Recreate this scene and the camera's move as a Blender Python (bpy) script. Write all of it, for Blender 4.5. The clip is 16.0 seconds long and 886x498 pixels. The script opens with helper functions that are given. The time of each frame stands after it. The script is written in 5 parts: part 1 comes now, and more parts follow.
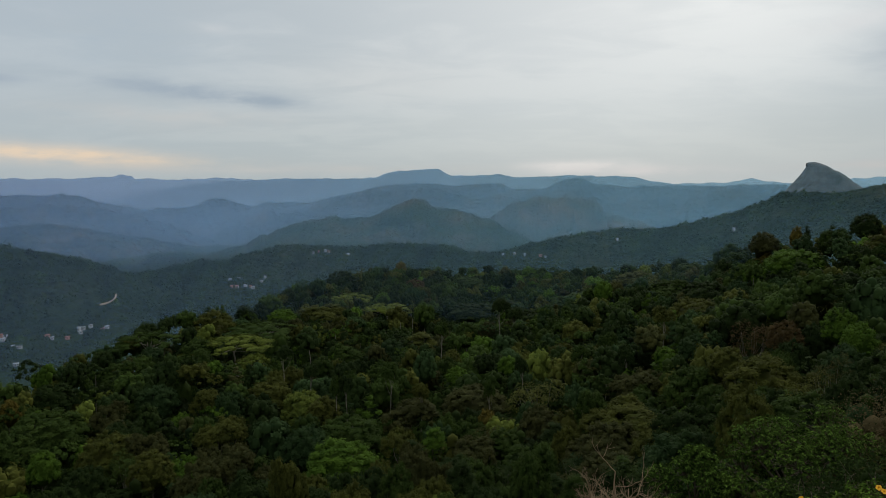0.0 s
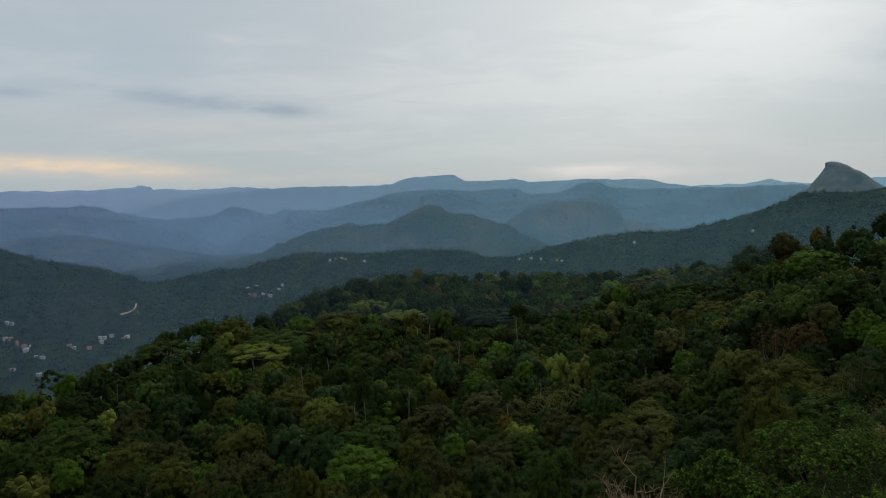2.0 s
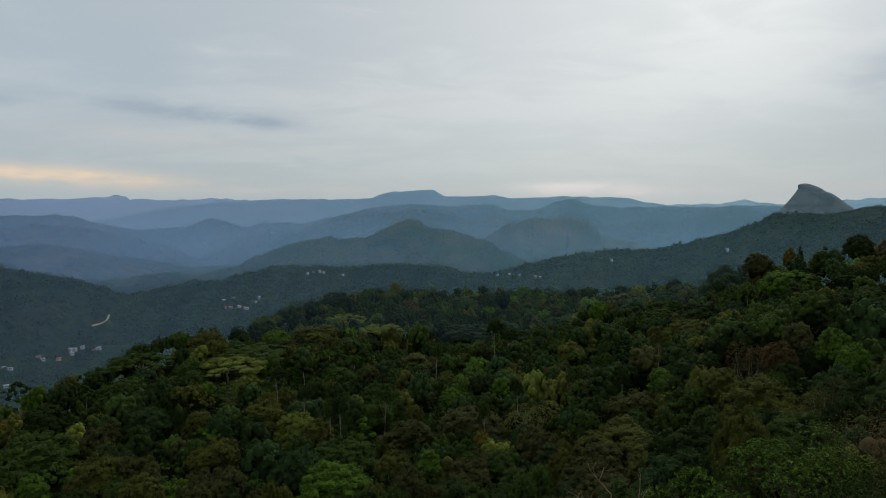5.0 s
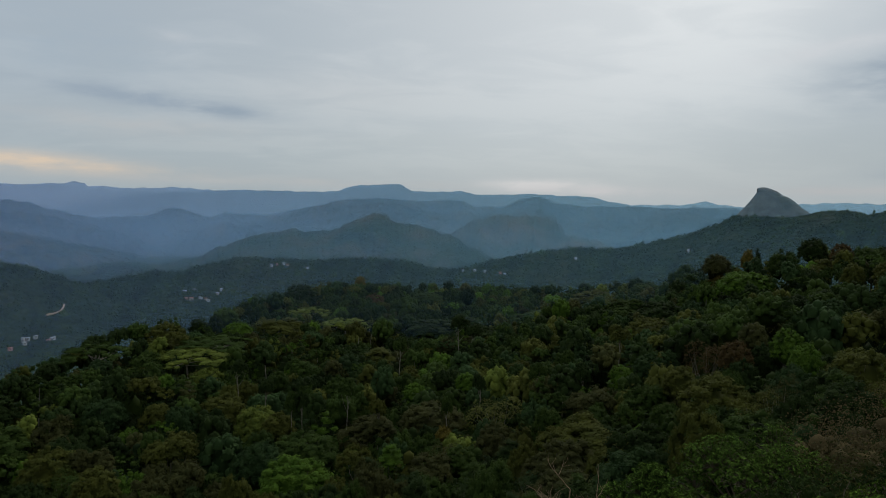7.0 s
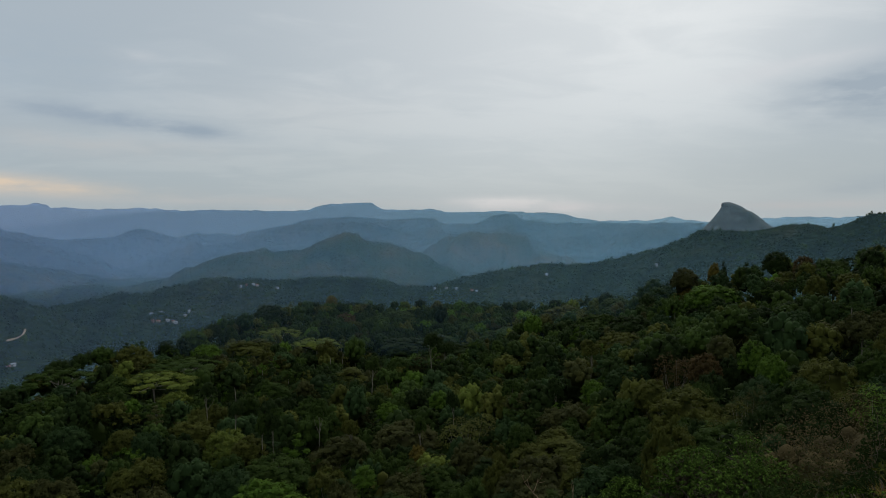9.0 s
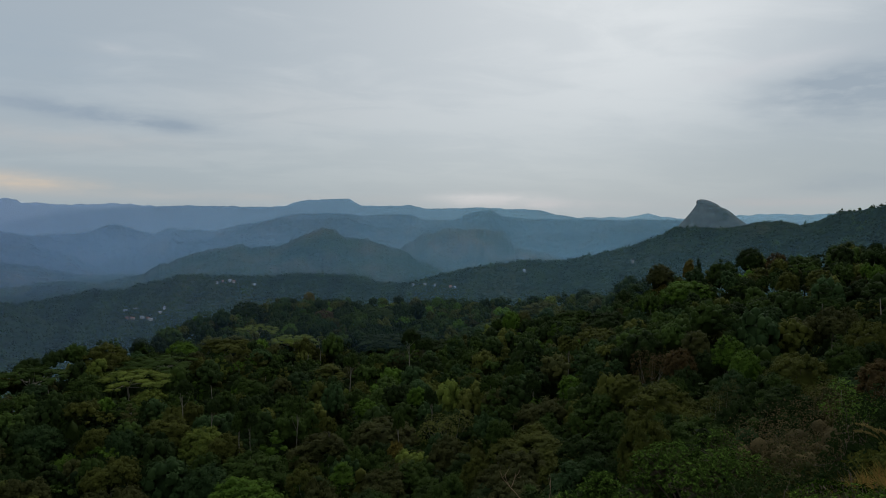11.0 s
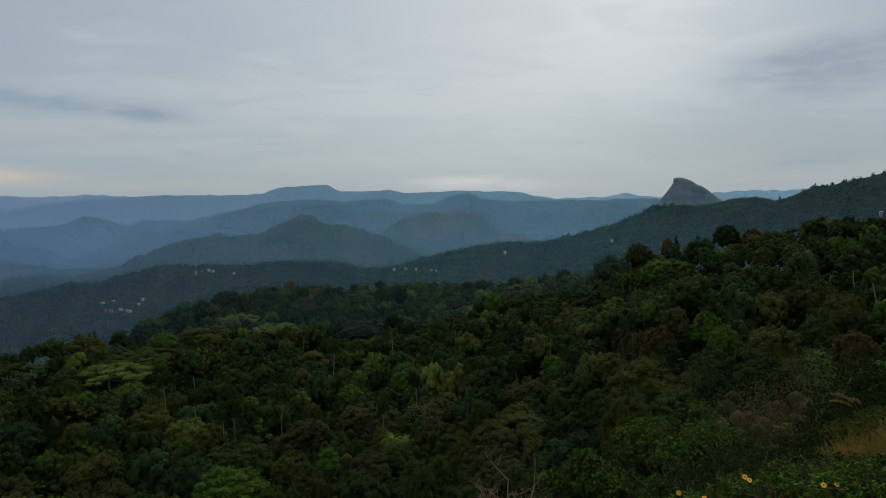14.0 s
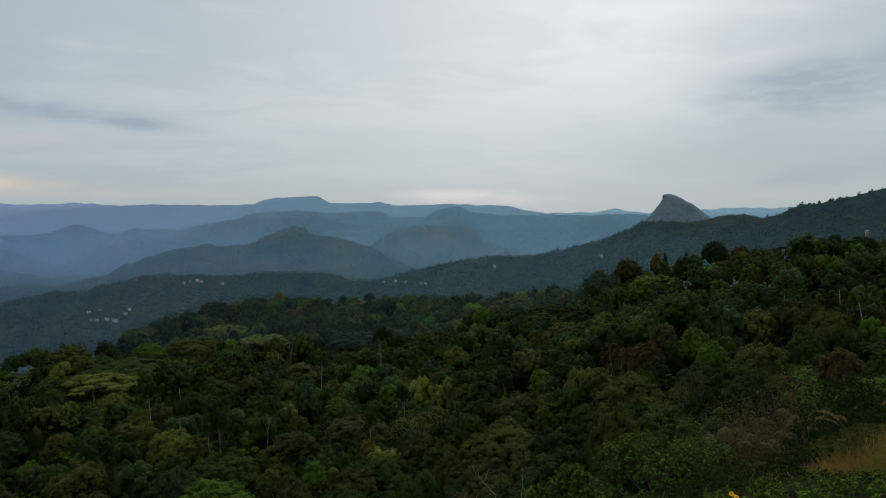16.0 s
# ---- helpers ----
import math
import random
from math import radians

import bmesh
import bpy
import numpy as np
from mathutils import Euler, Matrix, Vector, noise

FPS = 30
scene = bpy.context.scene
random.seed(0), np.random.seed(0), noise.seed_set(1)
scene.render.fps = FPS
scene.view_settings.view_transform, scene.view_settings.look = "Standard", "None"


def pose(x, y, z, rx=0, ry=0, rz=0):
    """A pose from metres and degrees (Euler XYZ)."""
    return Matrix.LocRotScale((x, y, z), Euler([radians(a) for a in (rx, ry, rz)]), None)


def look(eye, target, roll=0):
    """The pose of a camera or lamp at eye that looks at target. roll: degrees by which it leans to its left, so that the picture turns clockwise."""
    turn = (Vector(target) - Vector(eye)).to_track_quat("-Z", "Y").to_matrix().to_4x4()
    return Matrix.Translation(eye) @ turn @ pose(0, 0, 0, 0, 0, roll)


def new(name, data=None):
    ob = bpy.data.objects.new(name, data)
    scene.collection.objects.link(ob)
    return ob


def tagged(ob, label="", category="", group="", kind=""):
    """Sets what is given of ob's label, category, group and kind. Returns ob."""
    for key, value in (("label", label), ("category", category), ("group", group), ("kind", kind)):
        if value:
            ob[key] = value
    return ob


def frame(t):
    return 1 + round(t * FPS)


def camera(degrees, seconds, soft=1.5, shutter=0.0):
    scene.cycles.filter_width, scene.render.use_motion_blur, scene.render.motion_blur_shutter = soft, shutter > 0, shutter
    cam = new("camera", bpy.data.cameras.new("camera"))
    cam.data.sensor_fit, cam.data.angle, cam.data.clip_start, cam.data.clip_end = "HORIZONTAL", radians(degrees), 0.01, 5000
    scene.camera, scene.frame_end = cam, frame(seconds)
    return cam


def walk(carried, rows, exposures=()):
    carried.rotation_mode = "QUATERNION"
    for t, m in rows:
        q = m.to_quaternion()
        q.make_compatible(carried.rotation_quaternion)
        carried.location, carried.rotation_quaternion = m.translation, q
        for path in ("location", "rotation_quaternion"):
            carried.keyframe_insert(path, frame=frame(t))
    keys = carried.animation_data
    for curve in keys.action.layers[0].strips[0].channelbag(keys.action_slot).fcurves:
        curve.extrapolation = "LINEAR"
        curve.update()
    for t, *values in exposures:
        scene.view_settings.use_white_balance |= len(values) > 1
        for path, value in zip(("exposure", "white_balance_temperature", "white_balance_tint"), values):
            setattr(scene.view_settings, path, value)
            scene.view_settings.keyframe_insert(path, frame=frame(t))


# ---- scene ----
# A hand-held camera on a hilltop turns slowly to the right: yaw, pitch and roll in degrees.
cam = camera(67.0, 16.0, soft=0.8)
EYE = 1.7
PATH = [
    (0, 0.14, -6.49, -0.15), (0.5, 0.35, -6.73, -0.59), (1, 0.14, -6.79, -0.46), (1.5, -0.59, -6.50, -0.58),
    (2, -1.23, -5.98, -1.10), (2.5, -1.46, -5.71, -1.27), (3, -0.87, -5.50, -1.82), (3.5, -0.50, -5.19, -0.60),
    (4, 0.04, -4.88, -0.23), (6.5, 2.39, -4.66, 0.82), (7, 3.52, -5.10, 1.37), (7.5, 4.29, -4.95, 1.33),
    (8, 4.92, -4.64, 1.23), (8.5, 5.23, -4.24, 1.43), (9, 5.95, -3.54, 0.78), (9.5, 7.24, -3.41, 1.00),
    (12, 8.23, -4.39, 0.62), (12.5, 8.90, -4.71, -0.23), (13, 9.11, -4.93, -1.23), (13.5, 9.25, -5.00, -0.34),
    (14, 9.50, -5.20, -0.35), (14.5, 9.79, -5.49, -0.95), (15, 9.96, -5.69, -0.51), (15.5, 10.16, -4.78, 0.22),
    (16, 10.36, -4.08, 0.46)]
walk(cam, [(t, pose(0.03, -0.02, EYE, 90 + pitch, 0, -yaw) @ pose(0, 0, 0, 0, 0, roll)) for t, yaw, pitch, roll in PATH],
     exposures=[(0, 0.0, 6500, 10), (4, 0.04, 6500, 10), (7, -0.17, 6280, 10), (9.5, -0.13, 6300, 10), (12.5, -0.28, 6120, 10), (14.5, -0.24, 6150, 9), (16, -0.04, 6350, 10)])


# ---- sky, sun ----
SUN_AZ, SUN_EL = 24.0, 42.0
VALLEY = -232.0  # height of the valley floor


def nodes_of(tree):
    tree.nodes.clear()

    def add(kind, **values):
        n = tree.nodes.new(kind)
        for key, value in values.items():
            if key == "op":
                n.operation = value
            elif key == "blend":
                n.data_type, n.blend_type = "RGBA", value
            else:
                n.inputs[int(key[1:])].default_value = value
        return n

    def link(a, b):
        tree.links.new(a, b)
    return add, link


def direction(az, el):
    a, e = radians(az), radians(el)
    return Vector((math.sin(a) * math.cos(e), math.cos(a) * math.cos(e), math.sin(e)))


world = bpy.data.worlds.new("sky")
scene.world = world
world.use_nodes = True
add, link = nodes_of(world.node_tree)


def math_node(op, a, b=None, c=None, clamp=False):
    n = add("ShaderNodeMath", op=op)
    n.use_clamp = clamp
    for i, v in enumerate((a, b, c)):
        if v is None:
            continue
        if isinstance(v, (int, float)):
            n.inputs[i].default_value = v
        else:
            link(v, n.inputs[i])
    return n.outputs[0]


def mix_rgb(fac, a, b, blend="MIX"):
    n = add("ShaderNodeMix", blend=blend)
    for slot, v in ((0, fac), (6, a), (7, b)):
        if isinstance(v, (int, float)):
            n.inputs[slot].default_value = v
        elif isinstance(v, tuple):
            n.inputs[slot].default_value = (*v, 1)
        else:
            link(v, n.inputs[slot])
    return n.outputs[2]


sky = add("ShaderNodeTexSky")
sky.sky_type, sky.sun_disc = "NISHITA", False
sky.sun_elevation, sky.sun_rotation = radians(SUN_EL), radians(SUN_AZ)
coord = add("ShaderNodeTexCoord").outputs["Generated"]
split = add("ShaderNodeSeparateXYZ")
link(coord, split.inputs[0])
dx, dy, dz = split.outputs
# cloud sheet: the direction laid out on a plane overhead, so that cloud bands flatten to the horizon
low = math_node("ADD", math_node("MAXIMUM", dz, 0.0), 0.16)
flat = add("ShaderNodeCombineXYZ")
link(math_node("DIVIDE", dx, low), flat.inputs[0])
link(math_node("DIVIDE", dy, low), flat.inputs[1])


def cloud_noise(scale, detail, rough, stretch, offset):
    m = add("ShaderNodeMapping")
    m.inputs["Scale"].default_value, m.inputs["Location"].default_value = stretch, offset
    link(flat.outputs[0], m.inputs[0])
    n = add("ShaderNodeTexNoise")
    n.inputs["Scale"].default_value, n.inputs["Detail"].default_value, n.inputs["Roughness"].default_value = scale, detail, rough
    n.inputs["Distortion"].default_value = 0.5
    link(m.outputs[0], n.inputs["Vector"])
    return n.outputs[0]


def glow(az, el, tight):
    """A soft spot round one direction of the sky, 1 in its middle."""
    v = add("ShaderNodeVectorMath", op="DOT_PRODUCT")
    link(coord, v.inputs[0])
    v.inputs[1].default_value = direction(az, el)
    return math_node("POWER", math_node("MAXIMUM", v.outputs["Value"], 0.0), tight)


def streak(az, el, wide, high, tilt=0.0):
    """A long thin cloud: an ellipse in azimuth and height."""
    d = direction(az, 0)
    a = math_node("ADD", math_node("MULTIPLY", dx, d.y), math_node("MULTIPLY", dy, -d.x))
    b = math_node("SUBTRACT", math_node("SUBTRACT", dz, math.sin(radians(el))), math_node("MULTIPLY", a, tilt))
    e = math_node("ADD", math_node("POWER", math_node("DIVIDE", a, radians(wide)), 2.0),
                  math_node("POWER", math_node("DIVIDE", b, radians(high)), 2.0))
    front = math_node("GREATER_THAN", dy, 0.0)
    return math_node("MULTIPLY", front, math_node("POWER", 2.718, math_node("MULTIPLY", e, -1.0)))


broad = cloud_noise(0.9, 4, 0.5, (0.8, 1.0, 1), (3.1, 1.7, 0))
fine = cloud_noise(2.6, 8, 0.58, (0.75, 1.1, 1), (0.4, 5.2, 0))
mass = math_node("ADD", math_node("MULTIPLY", broad, 0.55), math_node("MULTIPLY", fine, 0.45))
shade = add("ShaderNodeMapRange")
shade.interpolation_type = "SMOOTHSTEP"
shade.inputs[1].default_value, shade.inputs[2].default_value = 0.42, 0.59
link(mass, shade.inputs[0])
ragged = math_node("MULTIPLY", math_node("SUBTRACT", fine, 0.3), 5.0)
# a finer tear, laid out by direction, for clouds seen edge-on
tear_at = add("ShaderNodeMapping")
tear_at.inputs["Scale"].default_value = (9.0, 9.0, 34.0)
link(coord, tear_at.inputs[0])
tear_noise = add("ShaderNodeTexNoise")
tear_noise.inputs["Scale"].default_value, tear_noise.inputs["Detail"].default_value, tear_noise.inputs["Roughness"].default_value = 1.6, 6, 0.55
link(tear_at.outputs[0], tear_noise.inputs["Vector"])
tear = math_node("MULTIPLY", math_node("SUBTRACT", tear_noise.outputs[0], 0.2), 3.0)


def lay(under, mask, strength, colour, torn="fine"):
    """Lays one cloud over the sky, torn at its edges by a noise."""
    m = math_node("MULTIPLY", mask, {"fine": ragged, "edge": tear}[torn]) if torn else mask
    return mix_rgb(math_node("MULTIPLY", m, strength, clamp=True), under, colour)


cloud = mix_rgb(shade.outputs[0], (4.5, 5.05, 5.4), (5.75, 6.15, 6.3))
haze_low = math_node("POWER", 2.718, math_node("MULTIPLY", math_node("ABSOLUTE", dz), -11.0))
cloud = lay(cloud, haze_low, 0.75, (4.0, 4.7, 4.95), "")
cloud = lay(cloud, glow(-50, 14, 8), 0.55, (3.8, 4.6, 5.4), "")
cloud = lay(cloud, streak(-25, 10.2, 7, 2.6, -0.05), 0.5, (3.9, 4.7, 5.4), "edge")
cloud = lay(cloud, streak(-4, 7.6, 9, 2.0), 0.3, (6.3, 6.2, 6.0), "")
cloud = lay(cloud, streak(-21, 4.4, 11, 1.2, -0.03), 0.4, (5.6, 5.5, 5.4), "edge")
cloud = lay(cloud, streak(20, 5.2, 9, 1.5, -0.06), 0.4, (4.3, 4.85, 5.1), "edge")
cloud = lay(cloud, streak(3, 4.1, 7, 0.9, -0.03), 0.35, (4.5, 4.95, 5.0), "edge")
cloud = lay(cloud, glow(11, 16, 22), 0.75, (7.5, 7.7, 7.6), "")
cloud = lay(cloud, glow(24, 19, 45), 0.9, (9.6, 9.7, 9.4), "")
cloud = lay(cloud, glow(24, 22, 12), 0.25, (7.0, 7.2, 7.1), "")
thin = math_node("MULTIPLY", math_node("SUBTRACT", 1.0, shade.outputs[0]), math_node("SUBTRACT", 1.0, haze_low))
cloud = lay(cloud, thin, 0.25, (5.3, 5.75, 5.95), "")
low_band = math_node("POWER", 2.718, math_node("MULTIPLY", math_node("ABSOLUTE", dz), -16.0))
cloud = lay(cloud, low_band, 0.55, (4.15, 4.75, 5.0), "")
cloud = lay(cloud, streak(39.5, 8.8, 6, 2.2, 0.1), 1.15, (3.75, 4.35, 4.85), "edge")
cloud = lay(cloud, streak(33, 10.8, 6, 0.7, 0.12), 0.6, (7.0, 7.1, 7.1), "edge")
cloud = lay(cloud, streak(37, 3.4, 13, 3.0), 0.6, (4.2, 4.7, 4.9), "")
cloud = lay(cloud, streak(40, 2.3, 6, 0.8, 0.14), 0.8, (3.9, 4.5, 4.9), "edge")
cloud = lay(cloud, streak(-20.0, 6.35, 7.4, 0.72, -0.085), 1.05, (3.55, 4.2, 4.85), "edge")
cloud = lay(cloud, streak(-15.5, 5.85, 2.8, 0.45, -0.05), 1.1, (3.35, 4.0, 4.65), "edge")
cloud = lay(cloud, streak(-34, 6.65, 2.4, 0.4), 0.8, (3.5, 4.15, 4.9), "edge")
cloud = lay(cloud, streak(-18.6, 11.2, 1.4, 0.4), 0.5, (6.3, 6.5, 6.6), "edge")
cloud = lay(cloud, streak(-31, 1.5, 10.0, 0.65, -0.055), 1.0, (7.7, 6.3, 4.9), "edge")
cloud = lay(cloud, streak(-10, 0.3, 14.0, 0.35), 0.5, (5.4, 5.4, 5.3), "edge")
cloud = lay(cloud, streak(12.0, 0.5, 4.2, 0.5), 1.1, (6.9, 6.9, 6.85), "edge")
cloud = lay(cloud, streak(16.0, 0.1, 6.0, 0.4), 0.9, (6.1, 6.15, 6.2), "edge")
cloud = lay(cloud, streak(35, 0.6, 6.0, 0.35, 0.03), 0.6, (5.0, 5.1, 5.2), "edge")
# an overcast sky is brightest overhead
overhead = add("ShaderNodeMapRange")
overhead.inputs[1].default_value, overhead.inputs[2].default_value = math.sin(radians(22)), 1.0
overhead.inputs[3].default_value, overhead.inputs[4].default_value = 1.0, 2.0
link(dz, overhead.inputs[0])
bright = add("ShaderNodeVectorMath", op="SCALE")
link(cloud, bright.inputs[0])
link(overhead.outputs[0], bright.inputs["Scale"])
sheet = mix_rgb(0.94, sky.outputs[0], bright.outputs[0])
back = add("ShaderNodeBackground", _1=0.1)
link(sheet, back.inputs[0])
link(back.outputs[0], add("ShaderNodeOutputWorld").inputs[0])

sun = new("sun", bpy.data.lights.new("sun", "SUN"))
sun.data.energy, sun.data.angle, sun.data.color = 1.5, radians(12), (1.0, 0.95, 0.87)
sun.matrix_world = look(direction(SUN_AZ, SUN_EL) * 400, (0, 0, 0))


# ---- materials ----
def material(name):
    m = bpy.data.materials.new(name)
    m.use_nodes = True
    global add, link
    add, link = nodes_of(m.node_tree)
    return m


def finish(shader):
    link(shader, add("ShaderNodeOutputMaterial").inputs[0])


def surface(colour, rough=0.7, bump=None, strength=0.5, distance=0.1, metal=0.0, spec=0.3):
    p = add("ShaderNodeBsdfPrincipled")
    if isinstance(colour, tuple):
        p.inputs["Base Color"].default_value = (*colour, 1)
    else:
        link(colour, p.inputs["Base Color"])
    p.inputs["Roughness"].default_value, p.inputs["Metallic"].default_value = rough, metal
    p.inputs["Specular IOR Level"].default_value = spec
    if bump is not None:
        b = add("ShaderNodeBump")
        b.inputs["Strength"].default_value, b.inputs["Distance"].default_value = strength, distance
        link(bump, b.inputs["Height"])
        link(b.outputs[0], p.inputs["Normal"])
    return p.outputs[0]


def noise_at(scale, detail=4, rough=0.55, where="Object", stretch=(1, 1, 1)):
    m = add("ShaderNodeMapping")
    m.inputs["Scale"].default_value = stretch
    link(add("ShaderNodeTexCoord").outputs[where], m.inputs[0])
    n = add("ShaderNodeTexNoise")
    n.inputs["Scale"].default_value, n.inputs["Detail"].default_value, n.inputs["Roughness"].default_value = scale, detail, rough
    link(m.outputs[0], n.inputs["Vector"])
    return n.outputs[0]


def ramp(fac, *stops):
    r = add("ShaderNodeValToRGB")
    while len(r.color_ramp.elements) < len(stops):
        r.color_ramp.elements.new(0.5)
    for e, (p, c) in zip(r.color_ramp.elements, stops):
        e.position, e.color = p, (*c, 1)
    link(fac, r.inputs[0])
    return r.outputs[0]


def foliage(name, joined=False, gloss=0.7, through_light=0.2, spread=1.0):
    """Leaves: the tree's own hue (its object colour, or the 'tone' of each tree in a joined wood), varied leaf by leaf."""
    m = material(name)
    if joined:
        a = add("ShaderNodeAttribute")
        a.attribute_name = "tone"
        hue = a.outputs["Color"]
    else:
        hue = add("ShaderNodeObjectInfo").outputs["Color"]
    island = add("ShaderNodeNewGeometry").outputs["Random Per Island"]
    varied = mix_rgb(1.0, hue, ramp(island, (0.0, (0.84 / spread, 0.85 / spread, 0.84 / spread)), (0.6, (1.0 / spread ** 0.5,) * 3), (1.0, (1.2 * spread, 1.16 * spread, 1.1 * spread))), "MULTIPLY")
    patch = noise_at(0.35, 3)
    varied = mix_rgb(1.0, varied, ramp(patch, (0.3, (0.75, 0.8, 0.8)), (0.7, (1.2, 1.15, 1.0))), "MULTIPLY")
    leaf = surface(varied, gloss, spec=0.02)
    t = add("ShaderNodeBsdfTranslucent")
    link(varied, t.inputs[0])
    s = add("ShaderNodeMixShader", _0=through_light)
    link(leaf, s.inputs[1])
    link(t.outputs[0], s.inputs[2])
    finish(s.outputs[0])
    return m


LEAVES = foliage("leaves")
WOOD_LEAVES = foliage("joined_leaves", True)


def bark(name, light, dark):
    m = material(name)
    n = noise_at(3.0, 6, 0.65, stretch=(1, 1, 0.25))
    finish(surface(ramp(n, (0.3, dark), (0.7, light)), 0.9, n, 0.6, 0.03))
    return m


BARK = bark("grey_bark", (0.16, 0.14, 0.11), (0.05, 0.042, 0.032))
PALE_BARK = bark("pale_bark", (0.25, 0.225, 0.175), (0.10, 0.088, 0.068))

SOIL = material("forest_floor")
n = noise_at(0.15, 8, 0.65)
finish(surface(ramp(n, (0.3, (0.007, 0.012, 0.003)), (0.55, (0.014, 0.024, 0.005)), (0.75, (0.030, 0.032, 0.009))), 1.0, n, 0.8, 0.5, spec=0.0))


def wooded(name, a, b, c, grain=0.09, patch=0.004, relief=5.0):
    """A far hillside under trees: crowns as relief, broad patches of scrub and grass."""
    m = material(name)
    v = add("ShaderNodeTexVoronoi")
    v.inputs["Scale"].default_value, v.inputs["Randomness"].default_value = grain, 1.0
    link(add("ShaderNodeTexCoord").outputs["Object"], v.inputs["Vector"])
    crown = ramp(v.outputs["Distance"], (0.0, (1, 1, 1)), (0.8, (0.0, 0.0, 0.0)))
    big = noise_at(patch, 7, 0.62)
    tint = ramp(big, (0.34, a), (0.5, b), (0.68, c))
    vary = ramp(noise_at(grain * 0.8, 3), (0.3, (0.6, 0.62, 0.65)), (0.7, (1.35, 1.3, 1.2)))
    finish(surface(mix_rgb(1.0, tint, vary, "MULTIPLY"), 0.95, crown, 0.9, relief, spec=0.0))
    return m


HILL = wooded("wooded_hill", (0.011, 0.019, 0.009), (0.016, 0.025, 0.011), (0.028, 0.031, 0.015))
SCRUB = wooded("scrub_hill", (0.03, 0.042, 0.018), (0.055, 0.055, 0.026), (0.11, 0.08, 0.045), 0.07, 0.006, 4.0)
PATCHY = wooded("patchy_hill", (0.014, 0.029, 0.012), (0.025, 0.038, 0.015), (0.054, 0.05, 0.026), 0.08, 0.007, 5.0)
FAR = wooded("far_hill", (0.016, 0.028, 0.016), (0.03, 0.038, 0.022), (0.06, 0.056, 0.036), 0.03, 0.006, 12.0)
ROCK = material("bare_rock")
n1, n2 = noise_at(0.035, 8, 0.7, stretch=(1, 1, 0.5)), noise_at(0.2, 6, 0.6, stretch=(1, 1, 0.2))
rocky = ramp(n1, (0.32, (0.035, 0.042, 0.028)), (0.5, (0.075, 0.075, 0.062)), (0.72, (0.14, 0.13, 0.11)))
n3 = noise_at(0.012, 6, 0.65)
rocky = mix_rgb(ramp(n3, (0.5, (0, 0, 0)), (0.62, (1, 1, 1))), rocky, (0.034, 0.042, 0.024))
finish(surface(mix_rgb(1.0, rocky, ramp(n2, (0.3, (0.55, 0.55, 0.55)), (0.7, (1.2, 1.2, 1.2))), "MULTIPLY"), 0.9, n2, 0.8, 3.0))


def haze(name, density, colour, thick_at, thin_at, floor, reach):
    """See-through sheet for aerial haze: lit by the sky, denser low down, faded at the valley floor to hide its seam.
    """
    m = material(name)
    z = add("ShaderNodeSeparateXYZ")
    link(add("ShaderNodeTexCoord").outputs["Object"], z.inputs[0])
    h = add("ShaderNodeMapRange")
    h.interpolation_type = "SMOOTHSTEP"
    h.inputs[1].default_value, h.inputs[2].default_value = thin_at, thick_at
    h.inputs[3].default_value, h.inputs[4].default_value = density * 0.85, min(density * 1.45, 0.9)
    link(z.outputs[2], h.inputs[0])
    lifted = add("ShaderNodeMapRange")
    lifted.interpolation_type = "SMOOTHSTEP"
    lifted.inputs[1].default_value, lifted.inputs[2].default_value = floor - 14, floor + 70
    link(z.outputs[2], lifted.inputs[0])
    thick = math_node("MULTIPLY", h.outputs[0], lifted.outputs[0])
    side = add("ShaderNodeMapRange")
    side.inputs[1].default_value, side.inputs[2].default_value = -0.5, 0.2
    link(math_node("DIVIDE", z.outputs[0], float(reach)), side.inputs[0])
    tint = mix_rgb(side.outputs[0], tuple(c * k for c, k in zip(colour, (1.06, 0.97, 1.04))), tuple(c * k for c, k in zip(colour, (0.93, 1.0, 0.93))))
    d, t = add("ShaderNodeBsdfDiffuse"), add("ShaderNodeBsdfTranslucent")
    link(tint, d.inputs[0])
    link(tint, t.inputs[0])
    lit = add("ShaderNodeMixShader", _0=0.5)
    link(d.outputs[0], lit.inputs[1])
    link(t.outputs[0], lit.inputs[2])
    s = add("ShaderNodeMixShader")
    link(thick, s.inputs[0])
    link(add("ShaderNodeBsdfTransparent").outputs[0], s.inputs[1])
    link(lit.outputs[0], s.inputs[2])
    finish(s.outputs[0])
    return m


# ---- arithmetic: noise, meshes ----
RNG = np.random.default_rng(7)
LATTICE = RNG.random((256, 256))


def value_noise(x, y):
    xi, yi = np.floor(x).astype(int), np.floor(y).astype(int)
    u, v = x - xi, y - yi
    u, v = u * u * (3 - 2 * u), v * v * (3 - 2 * v)
    a, b = LATTICE[xi % 256, yi % 256], LATTICE[(xi + 1) % 256, yi % 256]
    c, d = LATTICE[xi % 256, (yi + 1) % 256], LATTICE[(xi + 1) % 256, (yi + 1) % 256]
    return (a + (b - a) * u) * (1 - v) + (c + (d - c) * u) * v - 0.5


def fractal(x, y, octaves=5, gain=0.5):
    total, amp = 0.0, 1.0
    for k in range(octaves):
        total = total + amp * value_noise(x * 2 ** k + 17.3 * k, y * 2 ** k + 9.1 * k)
        amp *= gain
    return total


